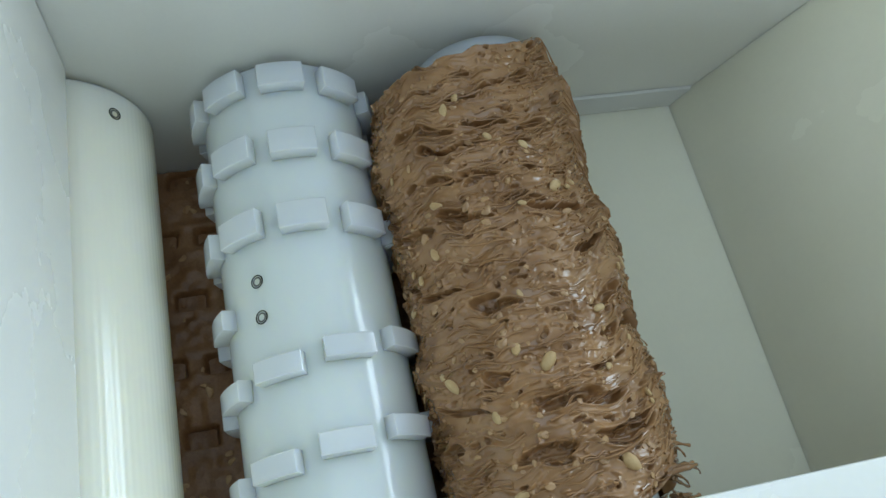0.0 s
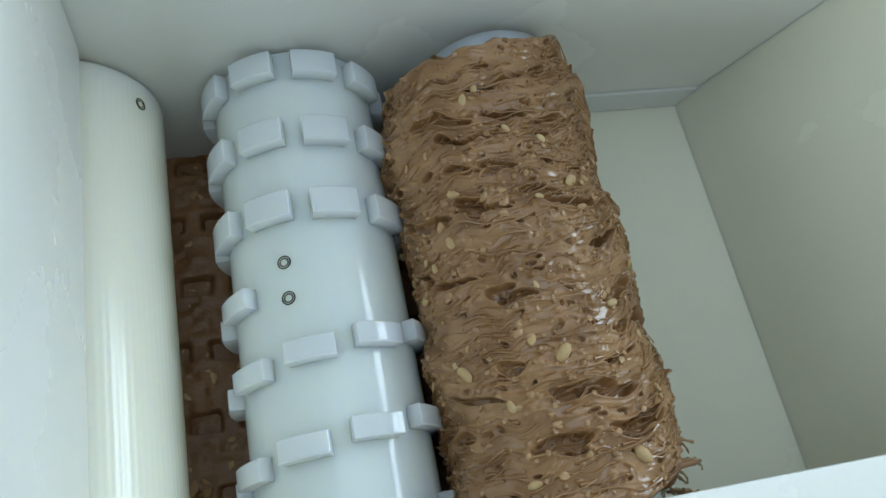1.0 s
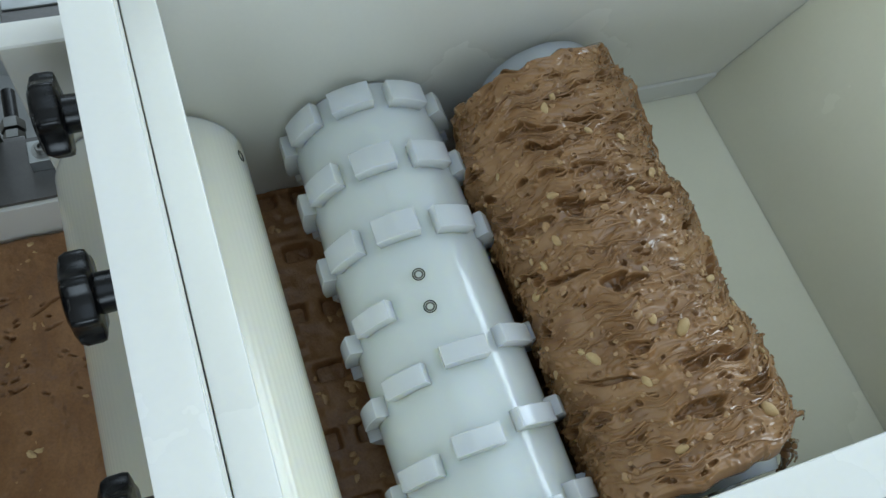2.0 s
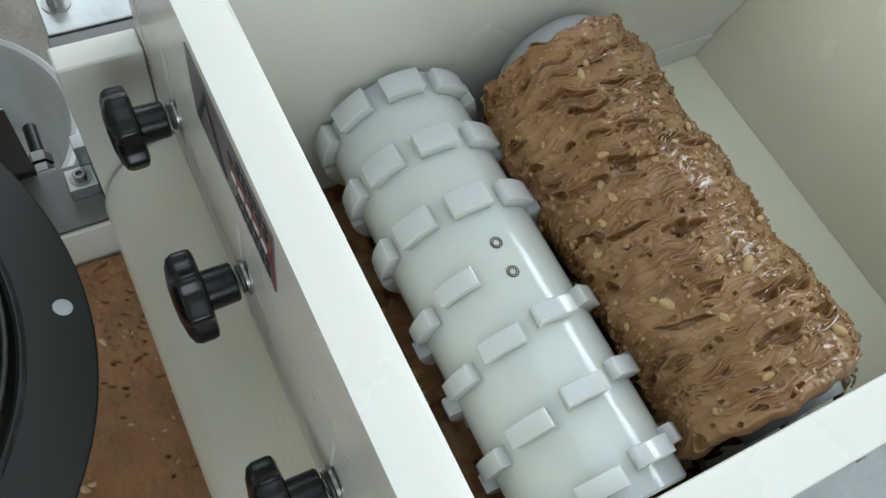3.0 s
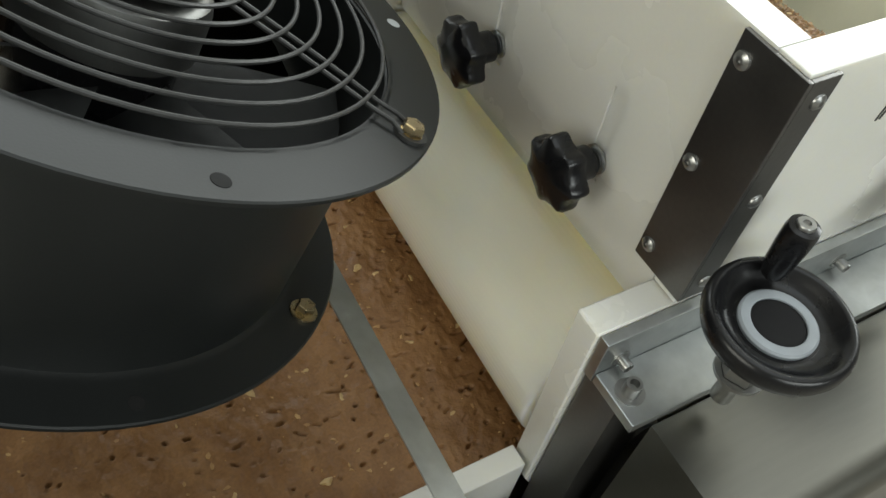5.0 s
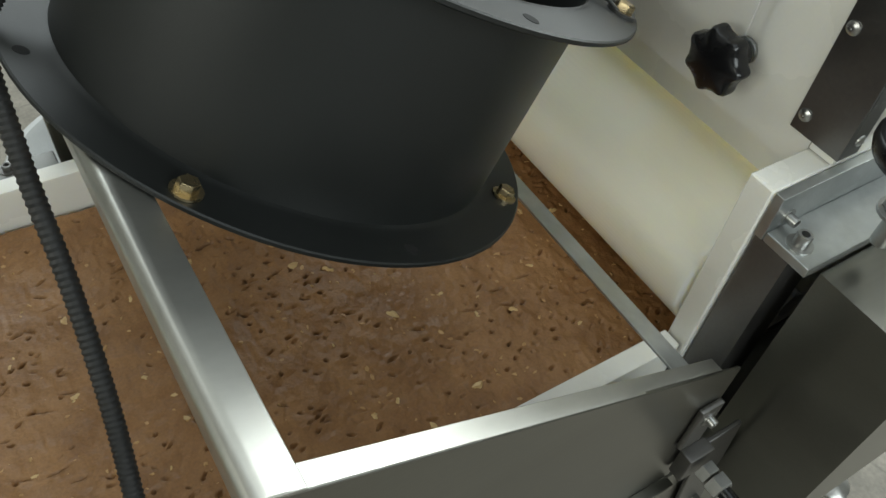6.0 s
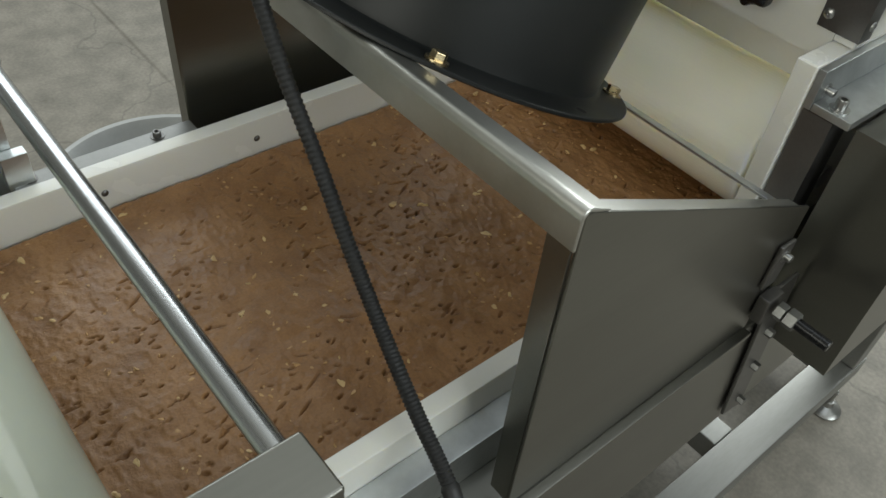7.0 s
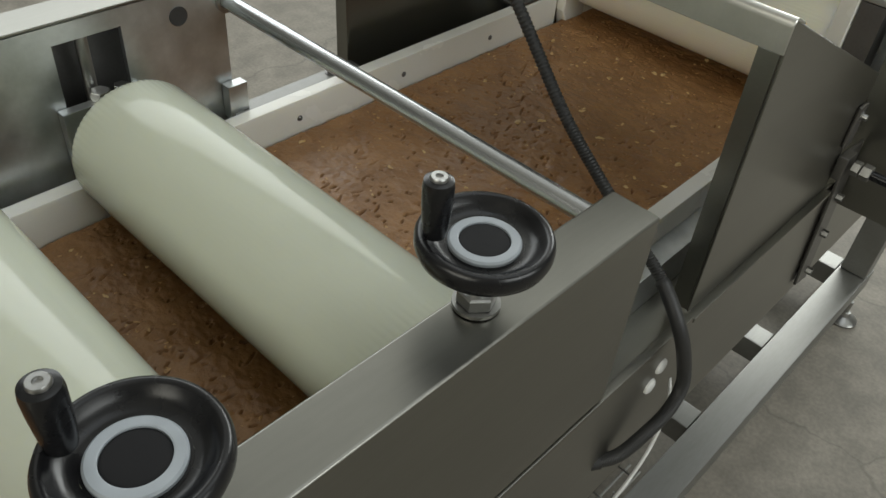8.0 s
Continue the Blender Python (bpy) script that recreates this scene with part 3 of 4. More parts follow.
    def place(i, j, lift):
        p = P[i % nt, j]
        n = Vector((math.sin(th[i % nt]), 0, math.cos(th[i % nt])))
        return Matrix.Translation(Vector(p) + n * lift) @ n.to_track_quat("Z", "Y").to_matrix().to_4x4() @ pose(0, 0, 0, rnd.uniform(-25, 25), rnd.uniform(-25, 25), rnd.uniform(0, 360))
    bm = bmesh.new()
    for _ in range(1700):
        a = rnd.choice((rnd.uniform(0.0006, 0.0012), rnd.uniform(0.0012, 0.0026)))
        nut_shape(bm, place(rnd.randrange(nt), rnd.randrange(12, ny - 12), 0.0), a * 1.3, a, a * 0.7, rnd, 0.25)
    chips = part("nut_chips", bm, NUTCOAT, t, "small chopped peanut pieces")
    chips["kind"] = "stuff"
    for k in range(70):
        i = int((-58 if k == 0 else 23 if k == 1 else rnd.uniform(-180, 180)) / 360 * nt)
        j = int(((0.128 - y0) if k == 0 else (0.235 - y0) if k == 1 else rnd.uniform(0.01, 0.30)) / (y1 - y0) * ny)
        a = rnd.uniform(0.0046, 0.0062) if k < 16 else rnd.uniform(0.0026, 0.0042)
        part("peanut", nut_shape(bmesh.new(), place(i, j, 0.0008), a * 1.15, a * 0.70, a * 0.42, rnd, 0.10), NUTPALE, t)
    # loose strings over the pits
    bm = bmesh.new()
    for _ in range(1050):
        i0, j0 = rnd.randrange(nt), rnd.randrange(15, ny - 15)
        span, drift = rnd.randint(20, 74), rnd.uniform(-14, 14)
        pts = []
        for k in range(9):
            i = (i0 + span * k // 8) % nt
            j = int(min(ny - 2, max(1, j0 + drift * k / 8 + 2 * math.sin(k))))
            a_ = th[i]
            base = float(R[(i0) % nt, j0]) * (1 - k / 8) + float(R[(i0 + span) % nt, min(ny - 2, max(1, int(j0 + drift)))]) * k / 8
            rad = max(base, float(R[i, j]) - 0.0002) + 0.0009
            pts.append((rad * math.sin(a_) - 0.018, float(Yv[i, j]), rad * math.cos(a_) + 0.006))
        w = rnd.uniform(0.00025, 0.0008)
        tube(pts, w, 6, bm, [w * (1.5 - 0.9 * math.sin(math.pi * k / 8)) for k in range(9)])
    strings = part("nougat_strings", bm, NOUGAT, t, "thin pulled nougat strings")
    strings["kind"] = "stuff"
    # torn tail that hangs off the near end
    bm = bmesh.new()
    for _ in range(26):
        a0, yy, out = radians(rnd.uniform(48, 92)), rnd.uniform(0.030, 0.074), rnd.uniform(0.002, 0.012)
        side, bow = rnd.uniform(-0.014, 0.004), rnd.uniform(-0.006, 0.006)
        pts = []
        for k in range(8):
            q = k / 7
            a = a0 + radians(14) * q
            rad = r - 0.006 + (out + 0.006) * q + bow * math.sin(math.pi * q)
            pts.append((rad * math.sin(a) - 0.018, yy + side * q, rad * math.cos(a) + 0.006 - 0.006 * q * q))
        w = rnd.uniform(0.0007, 0.0024)
        tube(pts, w, 7, bm, [w * (1.35 - 0.75 * k / 7 + 0.25 * math.sin(2.3 * k + yy * 900)) for k in range(8)])
    part("torn_tail", bm, NOUGAT, t, "torn nougat tail with pulled strands", angle=80)["kind"] = "stuff"
    part("end_disc", lathe([(0, 0.3675), (0.050, 0.3675), (0.052, 0.3695), (0.052, FAR - 0.003), (0, FAR - 0.003)], 64, m=ALONG_Y), ROLLER, t, "white polymer end disc")
    part("core", lathe([(0, T + 0.003), (0.040, T + 0.003), (0.042, 0.03), (0.042, 0.3675), (0, 0.3675)], 48, m=ALONG_Y), ROLLER, t)
    part("shaft", lathe([(0, T - 0.04), (0.0125, T - 0.04), (0.0125, FAR + 0.04), (0, FAR + 0.04)], 24, m=ALONG_Y), CHROME, t, "bright steel shaft")
    return t


NOUGATROLL = nougat_roller()


# ---- conveyor bed, slab and side rails ----
def conveyor():
    c = thing("conveyor", pose(0, 0, 0), "stainless conveyor bed with white polymer side rails", "conveyor")
    part("belt", box(-1.66, 0.72, 0.030, 0.400, 0.624, 0.630, 0.001), BELT, c, "white conveyor belt")
    part("bed_plate", box(-1.66, 0.72, 0.012, 0.400, 0.600, 0.622), STEEL, c)
    far = part("side_rail", box(-1.66, -0.058, 0.403, 0.421, 0.624, 0.7235, 0.0016), HDPE, c, "white polymer far side rail")
    near = part("side_rail", box(-0.655, -0.058, 0.004, 0.022, 0.624, 0.7235, 0.0016), HDPE, c, "white polymer near side rail")
    for i in range(0, 3):
        x = -0.541 + 0.1665 * i
        if x < -0.06:
            dome_screw(far, pose(x, 0.403, 0.6995, 90, 0, 0), 0.0036, DARKSTEEL)
    for i in range(1, 8):
        x = -0.541 - 0.1665 * i
        dome_screw(far, pose(x, 0.403, 0.6995, 90, 0, 0), 0.0036, DARKSTEEL)
    # side beams that carry the bed
    for y0, y1 in ((-0.062, -0.058), (mirror_y(-0.058), mirror_y(-0.062))):
        part("side_beam", box(-1.66, 0.78, y0, y1, 0.43, 0.645, 0.0008), STEEL, c, "brushed stainless side panel")
    part("ledge", box(-1.66, 0.72, -0.058, 0.003, 0.640, 0.644), STEEL, c)
    part("ledge", box(-1.66, 0.72, mirror_y(0.003), mirror_y(-0.058), 0.640, 0.644), STEEL, c)
    bk = part("rail_backing", box(-0.612, -0.430, 0.4215, 0.4420, 0.700, 0.7215, 0.0012), DULLZINC, c, "dull zinc strip behind the rail")
    for x in (-0.596, -0.470):
        socket_screw(bk, pose(x, 0.4320, 0.7218), 0.0042, 0.006, DARKSTEEL)
    part("clamp_strip", box(-0.655, -0.12, -0.020, 0.0038, 0.6445, 0.690, 0.001), PLATE, c, "zinc-plated strip along the rail")
    part("underside", box(-1.66, 0.72, -0.055, mirror_y(-0.055), 0.53, 0.56), DARKSTEEL, c)
    return c


conveyor()


def nougat_slab():
    nx, ny = 1500, 370
    u, v = np.linspace(-1.40, 0.19, nx), np.linspace(0.0245, 0.4015, ny)
    X, Y = np.meshgrid(u, v, indexing="ij")
    s = (nx, ny)
    Z = SLAB + 0.0022 * (noise2(s, (30, 6), 31, False) - 0.5) + 0.0018 * (noise2(s, (160, 28), 32, False) - 0.5) + 0.0011 * (noise2(s, (420, 70), 33, False) - 0.5)
    rs = np.random.RandomState(55)
    pit = np.zeros(s)
    dens = noise2(s, (18, 5), 36, False)
    for k in range(3600):                                   # torn dashes drawn out along the belt
        ci, cj = rs.randint(14, nx - 14), rs.randint(8, ny - 8)
        if dens[ci, cj] < rs.uniform(0.2, 0.75):
            continue
        long_ = rs.rand() < 0.16
        a, b, d = (rs.uniform(3, 8), rs.uniform(0.8, 1.4), rs.uniform(0.4, 0.9)) if long_ else (rs.uniform(1.0, 3.2), rs.uniform(0.7, 1.5), 0.25 + 1.1 * rs.rand() ** 2)
        tilt = rs.uniform(-0.6, 0.6)
        di, dj = np.meshgrid(np.arange(-12, 13), np.arange(-6, 7), indexing="ij")
        g = d * np.exp(-((di / a) ** 2 + ((dj - tilt * di) / b) ** 2) ** 2)
        sub = np.ix_(ci + np.arange(-12, 13), cj + np.arange(-6, 7))
        pit[sub] = np.maximum(pit[sub], g)
    Z = Z - 0.0062 * pit
    edge = np.minimum(Y - 0.0245, 0.4015 - Y)
    Z = Z - 0.006 * np.clip(1 - edge / 0.006, 0, 1) ** 2
    P = np.stack([X, Y, Z], -1)
    side = P[:, :1].copy()
    side[..., 2] = 0.6305
    side2 = P[:, -1:].copy()
    side2[..., 2] = 0.6305
    ob = new("nougat_slab", grid_mesh("nougat_slab", np.concatenate([side, P, side2], 1), SLABMAT))
    tagged(ob, "pressed brown peanut nougat slab lying on the conveyor belt", "nougat slab")
    rnd = random.Random(9)
    for name, count, lo, hi, mat, lab in (("nut_pieces", 1100, 0.0008, 0.0024, NUT, "chopped peanut pieces in the slab"), ("pale_nut_pieces", 190, 0.0014, 0.0038, NUTPALE, "larger pale peanut pieces in the slab")):
        bm = bmesh.new()
        for _ in range(count):
            i, j = rnd.randrange(10, nx - 10), rnd.randrange(6, ny - 6)
            a = rnd.uniform(lo, hi)
            nut_shape(bm, Matrix.Translation(P[i, j]) @ pose(0, 0, -0.0002, rnd.uniform(-15, 15), rnd.uniform(-15, 15), rnd.uniform(0, 360)), a * rnd.uniform(0.9, 1.5), a * rnd.uniform(0.55, 0.9), a * 0.46, rnd, 0.45)
        o = part(name, bm, mat, ob, lab)
        o["kind"] = "stuff"
    return ob


SLABTHING = nougat_slab()


def nougat_feed():
    """The rough bed of nougat below the toothed roller."""
    nx, ny = 150, 260
    u, v = np.linspace(0.045, 0.302, nx), np.linspace(T + 0.001, FAR - 0.001, ny)
    X, Y = np.meshgrid(u, v, indexing="ij")
    q = (nx, ny)
    Z = 0.692 + 0.005 * (noise2(q, (9, 12), 41, False) - 0.5) + 0.003 * (noise2(q, (40, 60), 42, False) - 0.5)
    rows_ = np.abs(((Y - 0.047) / 0.0555 + 0.5) % 1 - 0.5) * 0.0555
    blocks = 0.5 + 0.5 * np.sin(X / 0.0062 + 3 * np.floor((Y - 0.02) / 0.0555))
    Z = Z - 0.020 * np.clip((0.0085 - rows_) / 0.003, 0, 1) * np.clip(blocks * 2.2 - 0.5, 0, 1)
    ob = new("nougat_feed", grid_mesh("nougat_feed", np.stack([X, Y, Z], -1), SLABMAT))
    tagged(ob, "rough brown nougat bed with tooth marks under the feed rollers", "nougat bed")
    rnd = random.Random(61)
    P = np.stack([X, Y, Z], -1)
    for _ in range(60):
        a = rnd.uniform(0.0018, 0.0042)
        part("nut_piece", nut_shape(bmesh.new(), Matrix.Translation(P[rnd.randrange(4, 52), rnd.randrange(6, ny - 6)]) @ pose(0, 0, 0, rnd.uniform(-20, 20), rnd.uniform(-20, 20), rnd.uniform(0, 360)), a * 1.3, a * 0.8, a * 0.45, rnd, 0.35), NUT, ob)


nougat_feed()


# ---- side plates, angle bars and covers beside the hopper ----
def side_assembly(far=False):
    f = (lambda a, b: (mirror_y(b), mirror_y(a))) if far else (lambda a, b: (a, b))
    one = (lambda y: mirror_y(y)) if far else (lambda y: y)
    s = thing("side_frame", pose(0, 0, 0), "white side plate with a zinc-plated angle bar and stainless drive cover", "machine frame", "frames beside the hopper")
    if not far:
        part("side_plate", prism([(-0.055, 0.70), (-0.055, 0.900), (0.78, 0.900), (0.78, 0.66), (-0.035, 0.66)], 0.0006, T + 0.0005, 0.0012), HDPE, s, "white polymer side plate")
    else:
        part("side_plate", prism([(-0.055, 0.70), (-0.055, 0.922), (-0.002, 0.922), (-0.002, 0.66), (-0.035, 0.66)], FAR, FAR + T, 0.0012), HDPE, s, "white polymer side plate")
    # On the far side the edge's shade is put into a darker steel.
    part("upright_leg", box(-0.053, 0.80, *f(-0.024 if far else -0.0075, 0.0), 0.860, 0.905 if far else 0.899, 0.0008), DARKSTEEL if far else PLATE, s, "steel bar edge with its shade in the colour" if far else "zinc-plated steel bar edge")
    bar = part("angle_bar", box(-0.052, 0.80, *(f(-0.070, -0.0245) if far else f(-0.045, -0.0075)), 0.898 if far else 0.8595, 0.9065 if far else 0.868, 0.0012), PLATE, s, "zinc-plated steel angle bar")
    part("slide_plate", prism([(-0.050, 0.66), (-0.050, 0.858), (-0.012, 0.858), (-0.012, 0.66)], *f(-0.030, -0.0005)), DARKSTEEL, s)
    for x in (-0.040, 0.101, 0.36, 0.60):
        socket_screw(bar, pose(x, one(-0.050 if far else -0.026), 0.907 if far else 0.8685), 0.0055, 0.010)
    for x in () if far else (-0.036, 0.151, 0.30, 0.50):
        socket_screw(bar, pose(x, one(-0.0078), 0.876, 90 if not far else -90), 0.0038, 0.008)
    # drive cover with a rounded upper edge
    y0, y1, zt, rr = -0.135, -0.046, 0.856, 0.020
    prof = [(y1, 0.60), (y1, zt)] + [(y0 + rr - rr * math.sin(radians(a)), zt - rr + rr * math.cos(radians(a))) for a in range(0, 91, 15)] + [(y0, 0.60)]
    if far:
        prof = [(mirror_y(a), b) for a, b in prof]
    part("drive_cover", prism(prof, -0.034, 0.80, axis="x"), STEEL, s, "bent stainless drive cover")
    if far:
        led = part("ledge_plate", box(-0.150, -0.056, 0.406, 0.466, 0.7238, 0.7280, 0.0008), DARKSTEEL, s, "dark steel plate on the rail")
        part("clamp_block", box(-0.080, -0.057, 0.431, 0.452, 0.7282, 0.7420, 0.001), PLATE, led, "zinc-plated clamp block")
        socket_screw(led, pose(-0.0685, 0.4415, 0.7422), 0.0050, 0.006)
        part("stop_strip", box(-0.066, -0.0556, 0.4525, 0.466, 0.7282, 0.766, 0.001), PLATE, led)
    # tension block and bolt at the cover's foot
    blk = part("tension_block", box(-0.112, -0.086, *f(-0.075, -0.062), 0.674, 0.706, 0.002), DARKSTEEL, s)
    part("bolt", lathe([(0, 0), (0.006, 0), (0.006, 0.036), (0.0052, 0.037), (0, 0.037)], 18), BLACK, blk, "black threaded bolt", m=pose(-0.097, one(-0.098), 0.692, -90 if far else 90, 0, 0))
    # Dull zinc nuts; the darker colour also holds the shade behind the panel.
    part("nut", hexagon(0.0105, 0.011), DULLZINC, blk, "zinc nut", m=pose(-0.097, one(-0.090), 0.692, -90 if far else 90, 0, 0))
    part("nut", hexagon(0.0095, 0.009), DULLZINC, blk, m=pose(-0.097, one(-0.079), 0.692, -90 if far else 90, 0, 0))
    part("slotted_strap", prism([(-0.092, 0.705), (-0.050, 0.705), (0.006, 0.442), (-0.036, 0.452)], *f(-0.0685, -0.0645), 0.0008), DARKSTEEL, blk)
    for x, z in ((-0.052, 0.62), (-0.034, 0.55), (-0.014, 0.47)):
        part("nut", hexagon(0.0055, 0.008), DULLZINC, blk, m=pose(x, one(-0.0687), z, -90 if far else 90, 0, 0))
    part("small_bracket", box(-0.124, -0.102, *f(-0.0665, -0.0612), 0.722, 0.776, 0.002), DARKSTEEL, s)
    socket_screw(s, pose(-0.113, one(-0.0668), 0.762, -90 if far else 90, 0, 0), 0.004, 0.006)
    return s


side_assembly()
side_assembly(True)


# ---- handwheels ----
def handwheel(m, first=None):
    if first:
        return copy_thing(first, m)
    w = thing("handwheel", m, "black handwheel with a grey ring and upright crank handle", "handwheel", "adjusting handwheels")
    part("rim", lathe([(0.0228, -0.0050), (0.0300, -0.0085), (0.0345, -0.0085), (0.0385, -0.0062), (0.0402, -0.0015), (0.0402, 0.0030), (0.0388, 0.0062), (0.0365, 0.0072), (0.0342, 0.0062),
                       (0.0318, 0.0026), (0.0285, -0.0004), (0.0255, -0.0014), (0.0228, -0.0014)], 72, closed=True), BLACK, w, angle=50)
    part("web", lathe([(0, -0.012), (0.012, -0.012), (0.015, -0.007), (0.0227, -0.0050), (0.0227, -0.0012), (0, -0.0012)], 56), BLACK, w)
    part("ring", lathe([(0.0150, -0.0011), (0.0150, 0.0016), (0.0160, 0.0021), (0.0200, 0.0019), (0.0212, 0.0008), (0.0212, -0.0011)], 56), RINGGREY, w, "bluish grey ring")
    part("cap", lathe([(0, 0.0012), (0.0130, 0.0011), (0.0146, 0.0007), (0.0149, -0.0011)], 48), CAP, w, "black centre cap")
    hd = part("crank_handle", lathe([(0, 0.006), (0.0065, 0.006), (0.0075, 0.012), (0.0086, 0.028), (0.0089, 0.039), (0.0083, 0.043), (0.0058, 0.0438), (0, 0.0438)], 28), BLACK, w, m=pose(0.029, 0, 0))
    part("handle_screw", lathe([(0, 0.0445), (0.0020, 0.0445), (0.0022, 0.0458), (0.0046, 0.0458), (0.0052, 0.0448), (0.0052, 0.0436), (0, 0.0436)], 20), CHROME, hd, "zinc socket screw")
    part("spindle", lathe([(0, -0.075), (0.0065, -0.075), (0.0065, -0.012), (0, -0.012)], 20), CHROME, w, "threaded steel spindle")
    part("nut", hexagon(0.0125, 0.009), CHROME, w, "zinc locking nut", m=pose(0, 0, -0.046))
    part("washer", lathe([(0.006, -0.049), (0.015, -0.049), (0.015, -0.0465), (0.006, -0.0465)], 24), CHROME, w)
    return w


WHEEL = handwheel(pose(0.005, -0.0525, 0.950, 0, 0, 58))
for args in ((0.1695, -0.0520, 0.950, 0, 0, 127), (-0.752, -0.0420, 0.918, 0, 0, 141), (-0.966, -0.0410, 0.920, 0, 0, 132)):
    handwheel(pose(*args), WHEEL)


# ---- fan on its sloping frame ----
NORMAL = Vector((math.sin(TILT), 0, math.cos(TILT)))
FAN = Matrix.Translation(Vector((0, 0.221, 0)) + Vector((math.cos(TILT), 0, -math.sin(TILT))) * -0.649 + NORMAL * 0.696) @ pose(0, 0, 0, 0, 25, 0)


def duct_fan():
    f = thing("duct_fan", FAN, "black round axial duct fan with a wire guard over the slab", "fan")
    h, R, r = 0.147, 0.174, 0.143
    part("duct", lathe([(r, 0.002), (r + 0.002, 0.0), (r + 0.002, h), (r, h), (r - 0.002, h - 0.002), (r - 0.002, 0.002)], 96, closed=True), FANBLACK, f)
    for z, nm in ((0.0, "lower_flange"), (h - 0.0035, "upper_flange")):
        fl = part(nm, lathe([(r - 0.001, z), (R - 0.001, z), (R, z + 0.0008), (R, z + 0.0028), (R - 0.001, z + 0.0035), (r + 0.006, z + 0.0035), (r - 0.001, z + (0.008 if z == 0 else 0.0035))], 96, closed=True), FANBLACK, f)
        for k in range(8):
            a = radians(45 * k - (3 if z else 0))
            m = pose(0.1622 * math.cos(a), 0.1622 * math.sin(a), z + 0.0036)
            if k % 2:
                b = part("bolt", hexagon(0.0060, 0.0055), BRASS, fl, "yellow zinc hex bolt", m=m @ pose(0, 0, 0.0016, 0, 0, 17 * k))
                part("washer", lathe([(0.003, -0.0015), (0.0088, -0.0015), (0.0088, 0.0), (0.003, 0.0)], 20), BRASS, b)
            else:
                # Flat discs: dark ones paint a hole's shade, the grey one light through it.
                part("bolt_hole_disc", lathe([(0, 0.0002), (0.0042, 0.0002), (0.0044, 0.0), (0, 0.0)], 18), HOLE_SHADE if k != 0 else GREY, fl, "flat disc painted as an open bolt hole", m=m)
    g = part("wire_guard", bmesh.new(), GUARD, f, "dark concentric wire guard")
    for i in range(8):
        rr = 0.046 + 0.0128 * i
        part("guard_ring", tube([(rr * math.cos(a), rr * math.sin(a), h + 0.006 + 0.007 * (1 - (rr / 0.14) ** 2)) for a in (2 * math.pi * k / 72 for k in range(73))], 0.00125, 8), GUARD, g)
    for k in range(4):
        a = radians(42 + 90 * k)
        for s in (-1, 1):
            o = s * 0.0048
            pts = [(q * math.cos(a) - o * math.sin(a), q * math.sin(a) + o * math.cos(a), h + 0.004 + 0.007 * (1 - (min(q, 0.14) / 0.14) ** 2)) for q in (0.035, 0.06, 0.09, 0.12, 0.14, 0.152)]
            pts += [((0.1622 - 0.003) * math.cos(a) - o * 1.2 * math.sin(a), (0.1622 - 0.003) * math.sin(a) + o * 1.2 * math.cos(a), h + 0.0015)]
            part("guard_spoke", tube(pts, 0.0013, 8), GUARD, g)
        part("guard_eye", lathe([(0.0065, h), (0.0092, h), (0.0092, h + 0.002), (0.0065, h + 0.002)], 20, closed=True), GUARD, g, m=pose(0.1622 * math.cos(a), 0.1622 * math.sin(a), 0))
    part("hub_plate", lathe([(0, h + 0.0135), (0.036, h + 0.0135), (0.043, h + 0.012), (0.046, h + 0.008), (0, h + 0.008)], 48), HUBGREY, f, "grey round hub plate")
    part("motor_can", lathe([(0, h - 0.002), (0.040, h - 0.002), (0.046, h - 0.006), (0.048, h - 0.014), (0.048, 0.110), (0, 0.110)], 48), DULLZINC, f, "dull silver motor can")
    rot = part("impeller", lathe([(0, 0.108), (0.038, 0.108), (0.042, 0.104), (0.042, 0.05), (0, 0.05)], 40), BLACK, f, "black motor hub")
    bm0 = bmesh.new()
    n = 7
    for i in range(n):
        q = 0.040 + (0.138 - 0.040) * i / (n - 1)
        pitch = radians(48 - 20 * i / (n - 1))
        ch = 0.032 + 0.030 * i / (n - 1)
        for j in range(5):
            c = (j / 4 - 0.5) * 2 * ch
            zz = 0.080 + c * math.sin(pitch) * 0.7 + 0.004 * (1 - (c / ch) ** 2)
            ang = c * math.cos(pitch) / q
            bm0.verts.new((q * math.cos(ang), q * math.sin(ang), zz))
    bm0.verts.ensure_lookup_table()
    for i in range(n - 1):
        for j in range(4):
            bm0.faces.new([bm0.verts[k] for k in (i * 5 + j, i * 5 + j + 1, (i + 1) * 5 + j + 1, (i + 1) * 5 + j)])
    bmesh.ops.solidify(bm0, geom=list(bm0.faces), thickness=0.0018)
    me = finish("blade", bm0, BLADE)
    for k in range(7):
        ob = new("blade", me)
        ob.parent = rot
        ob.matrix_basis = pose(0, 0, 0, 0, 0, 360 / 7 * k + 20)
    return f


duct_fan()


